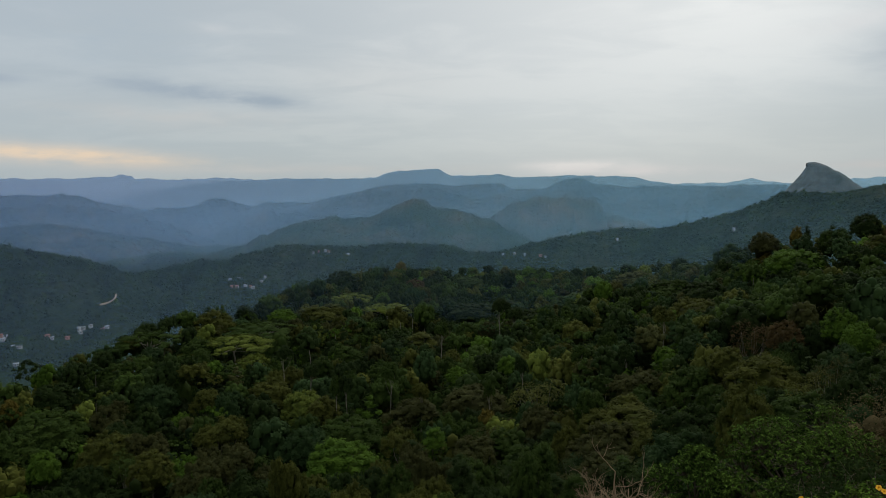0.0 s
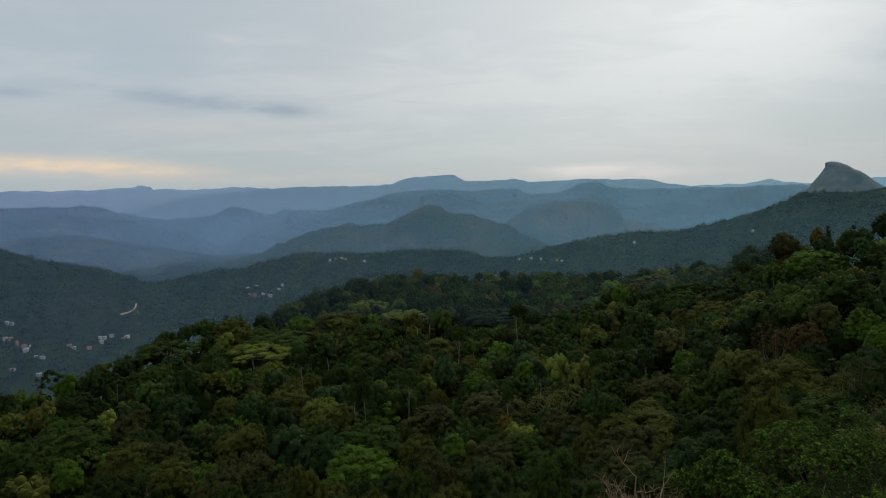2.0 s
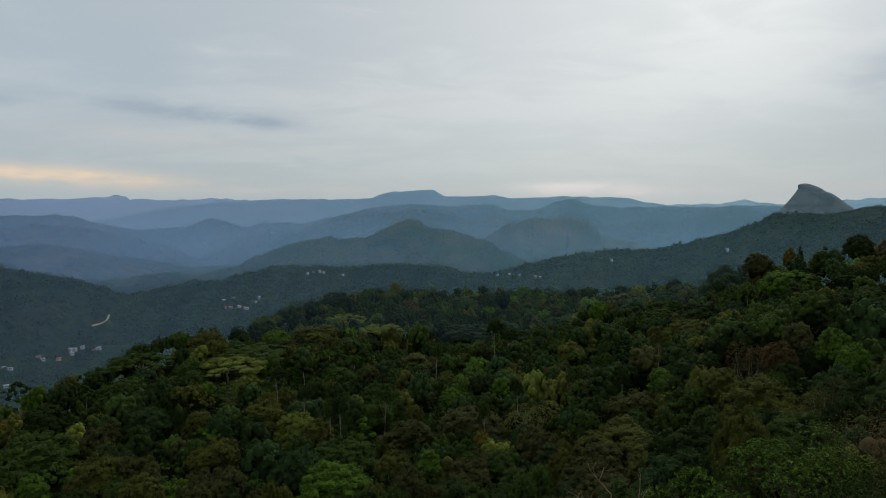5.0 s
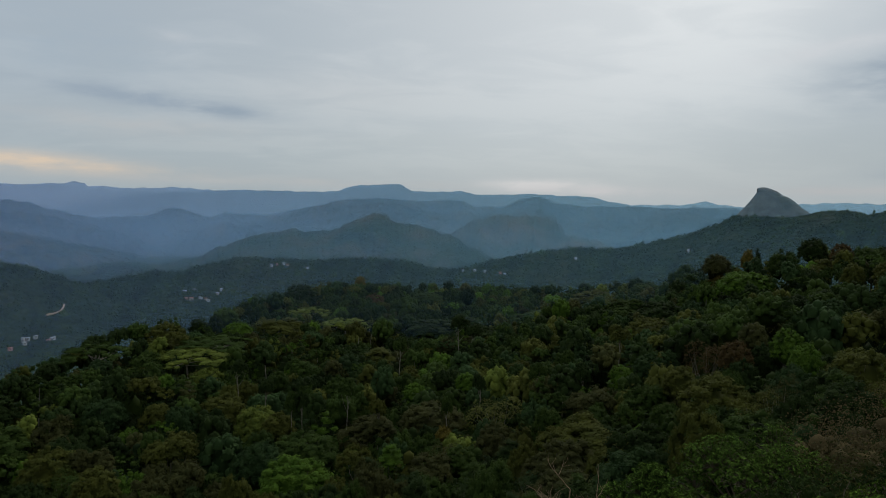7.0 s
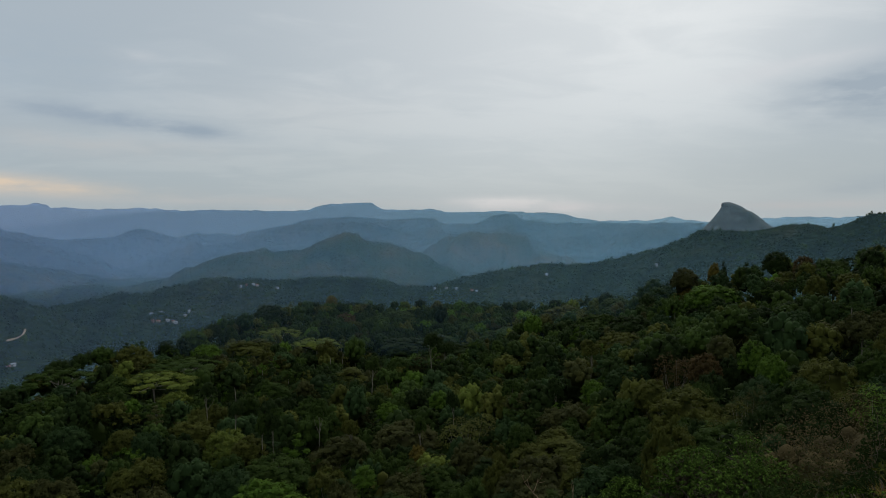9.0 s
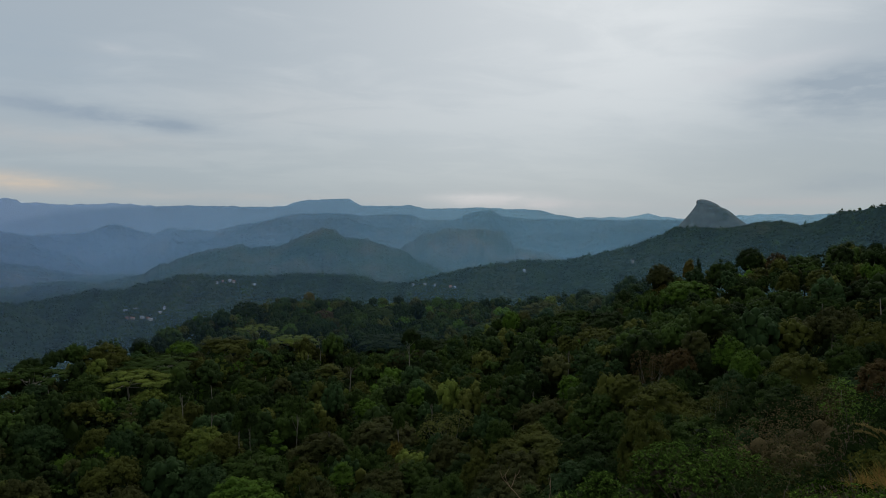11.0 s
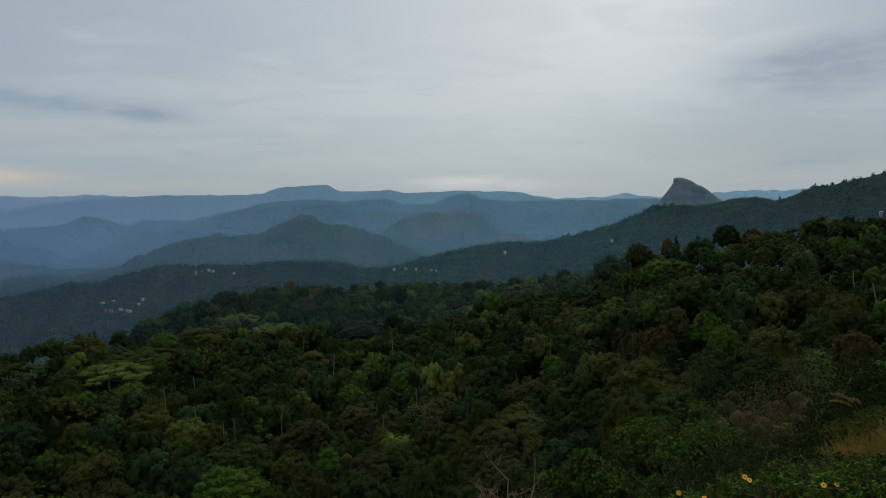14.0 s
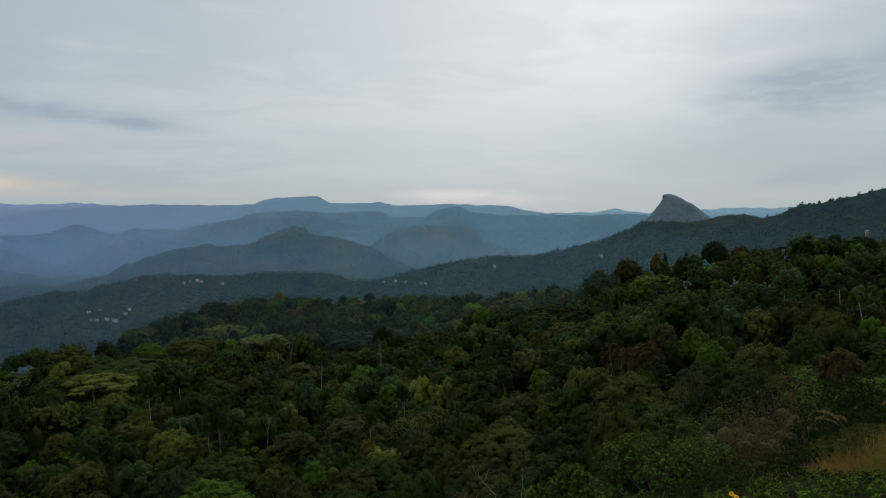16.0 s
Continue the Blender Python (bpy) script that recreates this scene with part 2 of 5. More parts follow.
def smooth_interp(x, xs, ys):
    """Through the knots by cubic pieces that never overshoot."""
    xs, ys = np.asarray(xs, float), np.asarray(ys, float)
    i = np.clip(np.searchsorted(xs, x) - 1, 0, len(xs) - 2)
    u = np.clip((x - xs[i]) / (xs[i + 1] - xs[i]), 0, 1)
    return ys[i] + (ys[i + 1] - ys[i]) * (0.5 * u + 0.5 * u * u * (3 - 2 * u))


def mesh_of(name, verts, faces, mat, smooth=False, tone=None):
    me = bpy.data.meshes.new(name)
    verts, faces = np.asarray(verts, np.float32), np.asarray(faces, np.int32)
    k = faces.shape[1]
    me.vertices.add(len(verts))
    me.vertices.foreach_set("co", verts.ravel())
    me.loops.add(faces.size)
    me.loops.foreach_set("vertex_index", faces.ravel())
    me.polygons.add(len(faces))
    me.polygons.foreach_set("loop_start", np.arange(0, faces.size, k, dtype=np.int32))
    me.polygons.foreach_set("loop_total", np.full(len(faces), k, np.int32))
    if smooth:
        me.polygons.foreach_set("use_smooth", np.ones(len(faces), bool))
    if tone is not None:
        a = me.attributes.new("tone", "FLOAT_COLOR", "POINT")
        a.data.foreach_set("color", np.c_[tone, np.ones(len(tone))].astype(np.float32).ravel())
    me.update()
    me.validate()
    me.materials.append(mat)
    return me


def grid_faces(rows, cols, wrap=False):
    r, c = np.meshgrid(np.arange(rows - 1), np.arange(cols if wrap else cols - 1), indexing="ij")
    a, b = r * cols + c, r * cols + (c + 1) % cols
    return np.stack([a, b, b + cols, a + cols], -1).reshape(-1, 4)


def part(name, me, parent, label=""):
    ob = new(name, me)
    ob.parent = parent
    return tagged(ob, label)


# ---- the land: heights by azimuth (degrees, to the right of +y) and distance ----
AZ_KNOTS = [-60, -36, -18, -10, -5, 8, 13, 20, 25, 30, 35, 40, 46, 60]
CREST_R = [170, 190, 270, 380, 480, 480, 420, 350, 300, 270, 260, 250, 240, 240]
CREST_EL = [-16.5, -15.3, -11.5, -9.2, -8.2, -8.5, -8.3, -7.3, -6.2, -4.6, -3.7, -2.7, -2.3, -1.2]
SLOPE_AZ = [-60, 5, 18, 30, 38, 46, 60]
SLOPE_R = [0, 3, 8, 15, 30, 60, 110]
SLOPE_Z = [[0, -0.8, -4.6, -9, -19, -34, -49], [0, -0.8, -4.6, -9, -19, -34, -48], [0, -0.7, -3.8, -7.5, -15, -28, -36],
           [0, -0.65, -3.0, -5.5, -11, -19, -22], [0, -0.6, -1.35, -3.2, -10, -17, -19], [0, -0.4, -0.7, -1.3, -8.0, -14, -15], [0, -0.5, -1.4, -3.5, -7, -9, -10]]


def canopy(az, r):
    """Height of the treetops on the spur below the lookout."""
    az, r = np.asarray(az, float), np.asarray(r, float)
    cols = np.stack([np.interp(az, SLOPE_AZ, [row[k] for row in SLOPE_Z]) for k in range(7)])
    rc = smooth_interp(az, AZ_KNOTS, CREST_R)
    zc = EYE + rc * np.tan(np.radians(smooth_interp(az, AZ_KNOTS, CREST_EL)))
    z = np.zeros_like(r + az)
    for k in range(6):
        u = np.clip((r - SLOPE_R[k]) / (SLOPE_R[k + 1] - SLOPE_R[k]), 0, 1)
        z = np.where(r >= SLOPE_R[k], cols[k] + (cols[k + 1] - cols[k]) * u, z)
    u = np.clip((r - 110) / (rc - 110), 0, 1)
    z = np.where(r > 110, cols[6] + (zc - cols[6]) * u, z)
    over = np.maximum(r - rc, 0)
    return np.where(r > rc, np.maximum(zc - over * over * 0.004 / (1 + over * 0.004) - 0.05 * over, VALLEY + 15), z)


def valley_floor(r):
    """The wide valley, sunk with distance so nearer hills hide its floor from the camera."""
    return VALLEY - 0.12 * np.maximum(np.asarray(r, float) - 1450, 0)


def ground_height(az, r):
    az, r = np.asarray(az, float), np.asarray(r, float)
    h = canopy(np.clip(az, -60, 60), r) - np.interp(r, [6, 15, 30, 60], [0, 1.5, 7, 15])
    x, y = r * np.sin(np.radians(az)), r * np.cos(np.radians(az))
    h = h + np.clip(r / 60, 0, 1) * 5 * fractal(x / 60, y / 60, 3) + np.clip(r / 20, 0, 1) * 0.5 * fractal(x / 4, y / 4, 2)
    h = np.where(r > 700, np.maximum(np.where(r > 1450, -1e4, h), valley_floor(r) + 30 * fractal(x / 300 + 5, y / 300, 4)), h)
    behind = np.clip((np.abs(az) - 60) / 40, 0, 1)
    hill = np.minimum(r * 0.18, 60) + 3 * fractal(x / 40, y / 40, 3) * np.clip(r / 20, 0, 1)
    return h * (1 - behind) + hill * behind


def place(az, r, z):
    a = np.radians(az)
    return np.stack([r * np.sin(a), r * np.cos(a), z + 0 * r * a], -1)


azs = np.concatenate([np.linspace(-180, -52, 33)[:-1], np.linspace(-52, 56, 220), np.linspace(56, 180, 33)[1:-1]])
rs = np.concatenate([[0.001], np.geomspace(1.0, 4930, 170)])
A, R = np.meshgrid(azs, rs)
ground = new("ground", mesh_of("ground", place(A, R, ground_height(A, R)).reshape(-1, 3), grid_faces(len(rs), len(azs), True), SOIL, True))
tagged(ground, "dark leaf-littered hillside dropping to a wide valley", "ground", kind="structure")

SURFACES, SKYLINES = [ground_height], []


def ridge(name, label, r, profile, front, back, base, mat, cols=500, rows=40, rough=0.05, wander=0.05, gully=0.12, seed=0.0, steep=1.0, tag="mountain"):
    """A hill whose skyline stands at distance r; profile: azimuth and height angle of its skyline."""
    pa, pe = [p[0] for p in profile], [p[1] for p in profile]
    base = min(base, float(valley_floor(r - front)) - 15)

    def skyline(az):
        el = smooth_interp(az, pa, pe) + rough * fractal(np.radians(az) / 0.012 + seed, seed, 5, 0.6)
        return np.where((az > pa[0]) & (az < pa[-1]), el, -20.0)

    def height(az, rr):
        az, rr = np.asarray(az, float), np.asarray(rr, float)
        along = np.radians(az) * r
        rc = r * (1 + wander * fractal(along / (r * 0.12) + seed, 3.1 + seed, 3))
        zc = EYE + rc * np.tan(np.radians(skyline(az)))
        t = np.where(rr < rc, (rc - rr) / front, (rr - rc) / back)
        s = np.clip(1 - t, 0, 1) ** steep
        warp = fractal(along / (r * 0.10) + 7 + seed, t * 2.2 + seed, 2)
        fold = np.abs(fractal(along / (r * 0.075) + seed * 3 + 1.3 * warp, t * 2.0 + seed + warp, 3)) * 2
        side = 4 * np.clip(t, 0, 1) * (1 - np.clip(t, 0, 1))
        z = base + (zc - base) * (s - gully * side * (fold - 0.25))
        inside = (az > pa[0]) & (az < pa[-1]) & (t <= 1)
        return np.where(inside, z, -1e4)

    az = np.linspace(pa[0] + 1e-3, pa[-1] - 1e-3, cols)
    a, t = np.meshgrid(az, np.concatenate([-np.linspace(0.999, 0, rows) ** 1.3, np.linspace(0, 0.999, max(6, rows // 4))[1:] ** 1.3]))
    rc = r * (1 + wander * fractal(np.radians(a) * r / (r * 0.12) + seed, 3.1 + seed, 3))
    rr = rc + np.where(t < 0, t * front, t * back)
    z = height(a, rr)
    ob = new(name, mesh_of(name, place(a, rr, z).reshape(-1, 3), grid_faces(len(t), cols), mat, True))
    tagged(ob, label, tag)
    SURFACES.append(height)
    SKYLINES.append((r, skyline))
    return ob


# ---- hills, nearest first ----
ridge("wooded_hillside", "dark green wooded hillside with scattered white houses", 1500,
      [(-26, -9), (-24.3, -7.8), (-22.3, -7.5), (-19.9, -7.05), (-17.8, -7.1), (-16, -6.5), (-12.7, -5.9), (-10.6, -6.15), (-7.3, -6.35), (-4.8, -6.05),
       (0.6, -6.2), (2.5, -6.8), (4.9, -6.75), (8.1, -5.9), (10.5, -5.35), (14.6, -4.7), (17.2, -4.65), (20.2, -4.1), (22.6, -3.45), (24.2, -2.95),
       (25.3, -2.4), (27.2, -1.45), (29, -1.5), (31.2, -1.5), (32.6, -1.0), (33.8, -0.85), (35.6, -1.0), (38, -1.4), (50, -3)],
      640, 500, VALLEY - 6, HILL, cols=700, rows=50, rough=0.16, seed=1.0, tag="hill")
ridge("forested_ridge", "dark forested ridge with treed skyline", 1250,
      [(30, -5), (33.3, -1.9), (35.3, -1.4), (36.9, -0.78), (38.3, -0.12), (39.8, 0.1), (41.5, 0.47), (43.2, 1.05), (47, 2.0), (54, 3.0)],
      520, 500, VALLEY - 6, HILL, cols=400, rows=50, rough=0.14, seed=2.0, tag="hill")
ridge("valley_hill", "dark wooded hill sloping into the valley", 1350,
      [(-52, -3), (-40, -3.6), (-36, -4.1), (-33.5, -4.85), (-31.9, -5.6), (-30.2, -5.9), (-28.4, -6.4), (-26.6, -7.25), (-25.3, -7.9), (-22.4, -9.4), (-20, -11)],
      330, 500, VALLEY - 6, HILL, cols=450, rows=50, rough=0.14, seed=3.0, tag="hill")
ridge("low_hill", "low wooded hill in thin haze", 1960,
      [(-29, -9), (-26.4, -7.9), (-24.9, -7.2), (-23.5, -6.5), (-22.3, -6.4), (-19.9, -7.0), (-17.1, -8)],
      250, 300, VALLEY - 6, HILL, cols=200, rows=30, rough=0.16, seed=4.0, tag="hill")
ridge("valley_rise", "hazy wooded rise on the valley floor", 2200,
      [(-46, -8), (-38, -7.2), (-33, -6.7), (-29, -6.9), (-25.5, -6.5), (-22, -6.2), (-19.5, -6.45), (-17, -5.9), (-14, -5.6), (-10, -6.4)],
      330, 300, VALLEY - 10, PATCHY, cols=300, rows=30, rough=0.16, seed=14.0, gully=0.2, tag="hill")
ridge("hazy_hill", "low rounded hill in bluish haze", 2600,
      [(-36, -8), (-30.8, -6.4), (-29.1, -5.9), (-26.9, -5.7), (-24.7, -6.35), (-22.3, -7.2), (-19, -8)],
      260, 300, VALLEY - 8, HILL, cols=200, rows=30, rough=0.1, seed=5.0, tag="hill")
ridge("pointed_hill", "dark green pointed hill with bare brownish flanks", 2250,
      [(-24, -8.4), (-22.3, -7.7), (-17.9, -6.5), (-15.1, -5.15), (-13.6, -4.55), (-11.1, -4.0), (-9.1, -3.55), (-8.2, -3.8), (-6.1, -3.72), (-4, -2.7),
       (-2.4, -2.12), (-1.5, -2.2), (-0.8, -2.8), (1.4, -3.15), (3.9, -3.9), (6.2, -4.95), (7.8, -5.8), (10.5, -6.8), (14, -7.5)],
      620, 400, VALLEY - 20, PATCHY, cols=700, rows=60, rough=0.2, seed=6.0, gully=0.34, tag="hill")
ridge("table_hill", "flat-topped hill with a rocky cliff edge", 2800,
      [(0, -6.5), (3.4, -4.4), (4.8, -3.4), (6.2, -2.5), (8.6, -2.0), (10.5, -2.15), (12.9, -2.15), (13.4, -2.75), (13.9, -3.35), (16.1, -3.95), (19.6, -4.8), (23, -6)],
      500, 300, VALLEY - 40, SCRUB, cols=420, rows=50, rough=0.24, seed=7.0, gully=0.34, steep=0.8)
ridge("long_ridge", "long blue-grey ridge with a stepped skyline", 3300,
      [(-24, -8), (-21, -6.4), (-17.8, -3.95), (-14.6, -2.35), (-14.25, -2.2), (-13.7, -2.45), (-12.6, -2.32), (-11.5, -2.48), (-8.6, -1.85), (-7.2, -1.57),
       (-4.5, -1.0), (-1.2, -0.9), (1.4, -1.08), (3.9, -0.92), (5, -0.93), (6, -1.33), (8.6, -1.33), (10.4, -0.58), (11.8, -0.53), (12.9, -0.93),
       (15.8, -1.13), (20.9, -1.07), (25.2, -0.94), (27.4, -1.0), (30.5, -1.6), (36, -2.6), (44, -3)],
      520, 350, -300, FAR, cols=900, rows=36, rough=0.12, seed=8.0, gully=0.22, steep=0.8)
ridge("valley_spur", "blue hazy spur sloping to the valley floor", 2660,
      [(-52, -3.2), (-40, -3.6), (-33.4, -3.8), (-30.5, -3.55), (-28.5, -3.9), (-27, -4.4), (-24, -4.9), (-22.5, -5.3), (-20, -5.9), (-17, -6.6), (-13, -7.4)],
      420, 300, -300, FAR, cols=400, rows=40, rough=0.16, seed=13.0, gully=0.25)
ridge("left_ridge", "blue hazy ridge above the valley", 3220,
      [(-52, -2), (-40, -2.4), (-33.3, -2.5), (-30.5, -2.2), (-28, -2.45), (-25.3, -3.1), (-22.1, -3.95), (-19.6, -5.0), (-17, -6.1), (-14, -7)],
      380, 300, -310, FAR, cols=300, rows=36, rough=0.2, seed=9.0, gully=0.25)
ridge("stepped_ridge", "pale blue hazy ridge line", 3600,
      [(-52, -1.2), (-40, -1.5), (-33.3, -1.45), (-31.2, -1.58), (-29, -1.52), (-26.4, -2.3), (-23.7, -2.75), (-20.8, -2.6), (-18.2, -2.0), (-16, -2.6), (-13.3, -3.3), (-10, -4.5)],
      350, 300, -320, FAR, cols=300, rows=30, rough=0.16, seed=10.0, gully=0.25)
ridge("main_summit", "blue distant mountain with a broad notched summit", 4150,
      [(-31, -2.8), (-26, -1.9), (-21, -0.95), (-16.7, -0.62), (-12.3, -0.43), (-9, -0.48), (-6.7, -0.44), (-5.8, -0.38), (-3.7, 0.17), (-2, 0.27), (-0.3, 0.32), (0.9, -0.25),
       (3.2, -0.18), (5, -0.13), (6.2, -0.33), (8.6, -0.34), (10.9, -0.2), (13.8, -0.3), (15.8, -0.36), (17.7, -0.75), (20.3, -1.1), (23.6, -1.4), (28, -1.6), (38, -3.5)],
      420, 250, -330, FAR, cols=800, rows=20, rough=0.08, seed=11.0, gully=0.2)
ridge("horizon_ridge", "faint blue mountains along the horizon", 4600,
      [(-52, -0.3), (-40, -0.2), (-33.2, -0.3), (-31.1, -0.4), (-28.6, -0.33), (-26, -0.26), (-25.4, -0.09), (-24.7, -0.12), (-24.4, -0.4), (-20.7, -0.47),
       (-18.4, -0.36), (-15.5, -0.5), (-10.5, -0.6), (0, -0.8), (15, -0.86), (19.2, -0.92), (23.2, -0.8), (24.8, -0.49), (26, -0.7), (27.5, -0.82),
       (30.4, -0.68), (31.6, -0.5), (34, -0.33), (36, -0.32), (37.5, -0.26), (41, -0.2), (54, -0.1)],
      300, 200, -340, FAR, cols=800, rows=12, rough=0.09, seed=12.0, gully=0.15)

# bare rock summit with a beak-like lip
levels = [(-3.0, 25.2, 34.4), (-2.2, 26.3, 33.5), (-1.42, 27.15, 32.6), (-1.1, 27.42, 32.1), (-0.75, 27.7, 31.6), (-0.27, 28.06, 31.05), (0.02, 28.26, 30.62),
          (0.1, 28.3, 30.3), (0.36, 28.46, 29.98), (0.46, 28.42, 29.8), (0.62, 28.44, 29.42), (0.69, 28.55, 29.2), (0.73, 28.75, 29.0)]
RP = 1900.0
fine_levels = np.linspace(0, len(levels) - 1, 60)
phi = np.linspace(0, 2 * np.pi, 96, endpoint=False)
verts = []
for k in fine_levels:
    el, left, right = [np.interp(k, range(len(levels)), [lv[i] for lv in levels]) for i in range(3)]
    half, mid = radians(right - left) / 2 * RP, radians((right + left) / 2)
    base = Vector((math.sin(mid) * RP, math.cos(mid) * RP, EYE + RP * math.tan(radians(el))))
    across, away = Vector((math.cos(mid), -math.sin(mid), 0)), Vector((math.sin(mid), math.cos(mid), 0))
    f = 1 + 0.10 * fractal(np.cos(phi) * 2.2 + 9, np.sin(phi) * 2.2 + k * 0.12, 4) * np.abs(np.sin(phi))
    for p, g in zip(phi, f):
        verts.append(base + across * (half * g * math.cos(p)) + away * (half * 0.75 * g * math.sin(p)))
peak = new("rock_peak", mesh_of("rock_peak", np.array([list(v) for v in verts]), grid_faces(60, 96, True), ROCK, True))
tagged(peak, "bare grey rock summit with an overhanging lip", "mountain")


# peak outline from the camera, for the top edges of the haze sheets
edge = sorted([(left, el) for el, left, right in levels if el not in (0.46, 0.62)] + [(right, el) for el, left, right in levels if el != 0.1])
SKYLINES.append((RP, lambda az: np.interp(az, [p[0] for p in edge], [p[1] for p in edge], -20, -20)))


# ---- haze between the ranges: added see-through sheets stand in for aerial haze, tops cut to the skylines from the camera ----
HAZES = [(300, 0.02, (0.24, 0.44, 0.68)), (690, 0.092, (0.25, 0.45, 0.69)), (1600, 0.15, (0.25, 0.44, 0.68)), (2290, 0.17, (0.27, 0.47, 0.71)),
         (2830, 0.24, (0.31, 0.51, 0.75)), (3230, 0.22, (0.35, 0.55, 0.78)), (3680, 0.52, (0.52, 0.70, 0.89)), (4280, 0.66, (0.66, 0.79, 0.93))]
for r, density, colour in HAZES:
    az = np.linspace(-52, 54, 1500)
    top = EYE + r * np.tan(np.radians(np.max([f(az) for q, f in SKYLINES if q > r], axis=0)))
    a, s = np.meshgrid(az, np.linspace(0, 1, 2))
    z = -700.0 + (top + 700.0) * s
    m = haze("haze_sheet", density, colour, -0.08 * r, -0.01 * r, float(valley_floor(r)), r)
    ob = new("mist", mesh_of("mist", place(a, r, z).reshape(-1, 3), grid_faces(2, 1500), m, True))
    tagged(ob, "thin bluish see-through sheet standing in for distance haze", "mist", kind="structure")


# ---- trees ----
def unit(v):
    return v / np.maximum(np.linalg.norm(v, axis=-1, keepdims=True), 1e-9)


GOLD = (1 + 5 ** 0.5) / 2
ICO_V = unit(np.array([(-1, GOLD, 0), (1, GOLD, 0), (-1, -GOLD, 0), (1, -GOLD, 0), (0, -1, GOLD), (0, 1, GOLD), (0, -1, -GOLD), (0, 1, -GOLD),
                       (GOLD, 0, -1), (GOLD, 0, 1), (-GOLD, 0, -1), (-GOLD, 0, 1)], float))
ICO_F = np.array([[i, j, k] for i in range(12) for j in range(i + 1, 12) for k in range(j + 1, 12)
                  if max(np.linalg.norm(ICO_V[i] - ICO_V[j]), np.linalg.norm(ICO_V[j] - ICO_V[k]), np.linalg.norm(ICO_V[i] - ICO_V[k])) < 1.2])
ICO_F = np.array([f if np.dot(np.cross(ICO_V[f[1]] - ICO_V[f[0]], ICO_V[f[2]] - ICO_V[f[0]]), ICO_V[f[0]]) > 0 else f[::-1] for f in ICO_F])


TILT = Matrix.Rotation(-math.atan2(1, GOLD), 3, "X")
DOME_V = np.array([list(TILT @ Vector(v)) for v in ICO_V])
FOOT = int(np.argmin(DOME_V[:, 2]))
DOME_F = np.array([f for f in ICO_F if FOOT not in f])


def clump_cores(ctr, rad3, rng, fill=0.74, fine=False):
    """The dense leaf mass inside each clump: uneven lumps."""
    v, f = (ICO_V, ICO_F) if fine else (DOME_V, DOME_F)
    k = len(v)
    vs = ctr[:, None] + v[None] * rad3[:, None] * fill * rng.uniform(0.8, 1.15, (len(ctr), k, 1))
    return vs.reshape(-1, 3), (f[None] + k * np.arange(len(ctr))[:, None, None]).reshape(-1, 3)


def leaf_quads(c, n, size, rng, slim=0.8, bend=0.25):
    """Small bent leaf sprays at c, facing n."""
    k = len(c)
    u = unit(np.cross(n, unit(rng.normal(size=(k, 3)))))
    w = np.cross(n, u)
    s = np.asarray(size).reshape(-1, 1) * np.ones((k, 1))
    v = np.stack([c - u * s * 0.5 - n * s * bend * 0.5, c + w * s * slim * 0.5, c + u * s * 0.5 - n * s * bend, c - w * s * slim * 0.5], 1)
    i = np.arange(k)[:, None] * 4
    return v.reshape(-1, 3), np.concatenate([i + np.array([[0, 1, 2]]), i + np.array([[0, 2, 3]])])


def leaf_tips(c, n, size, rng):
    """Pointed leaf sprays of one triangle each at c, facing n."""
    k = len(c)
    u = unit(np.cross(n, unit(rng.normal(size=(k, 3)))))
    w = np.cross(n, u)
    s = np.asarray(size).reshape(-1, 1) * np.ones((k, 1))
    v = np.stack([c - u * s * 0.45 - w * s * 0.42, c + u * s * 0.62 - n * s * 0.2, c - u * s * 0.35 + w * s * 0.5], 1)
    return v.reshape(-1, 3), np.arange(3 * k).reshape(-1, 3)


def dome_clumps(rng, k, wide, high, foot=-0.25):
    """Leaf clumps set evenly over a dome, with its middle at z = 0."""
    i = np.arange(k) + 0.5
    z = foot + (1 - foot) * (1 - i / k) + rng.normal(0, 0.04, k)
    a = i * 2.39996 + rng.normal(0, 0.25, k)
    q = np.sqrt(np.clip(1 - z * z, 0, 1))
    d = np.stack([q * np.cos(a), q * np.sin(a), z], 1)
    ctr = d * np.array([wide / 2, wide / 2, high]) * rng.uniform(0.7, 0.93, (k, 1))
    one = rng.uniform(0.7, 1.35, k) * wide * 0.68 / k ** 0.5
    return ctr, np.stack([one, one, one * np.clip(1.7 * high / wide, 0.6, 1.0)], 1)


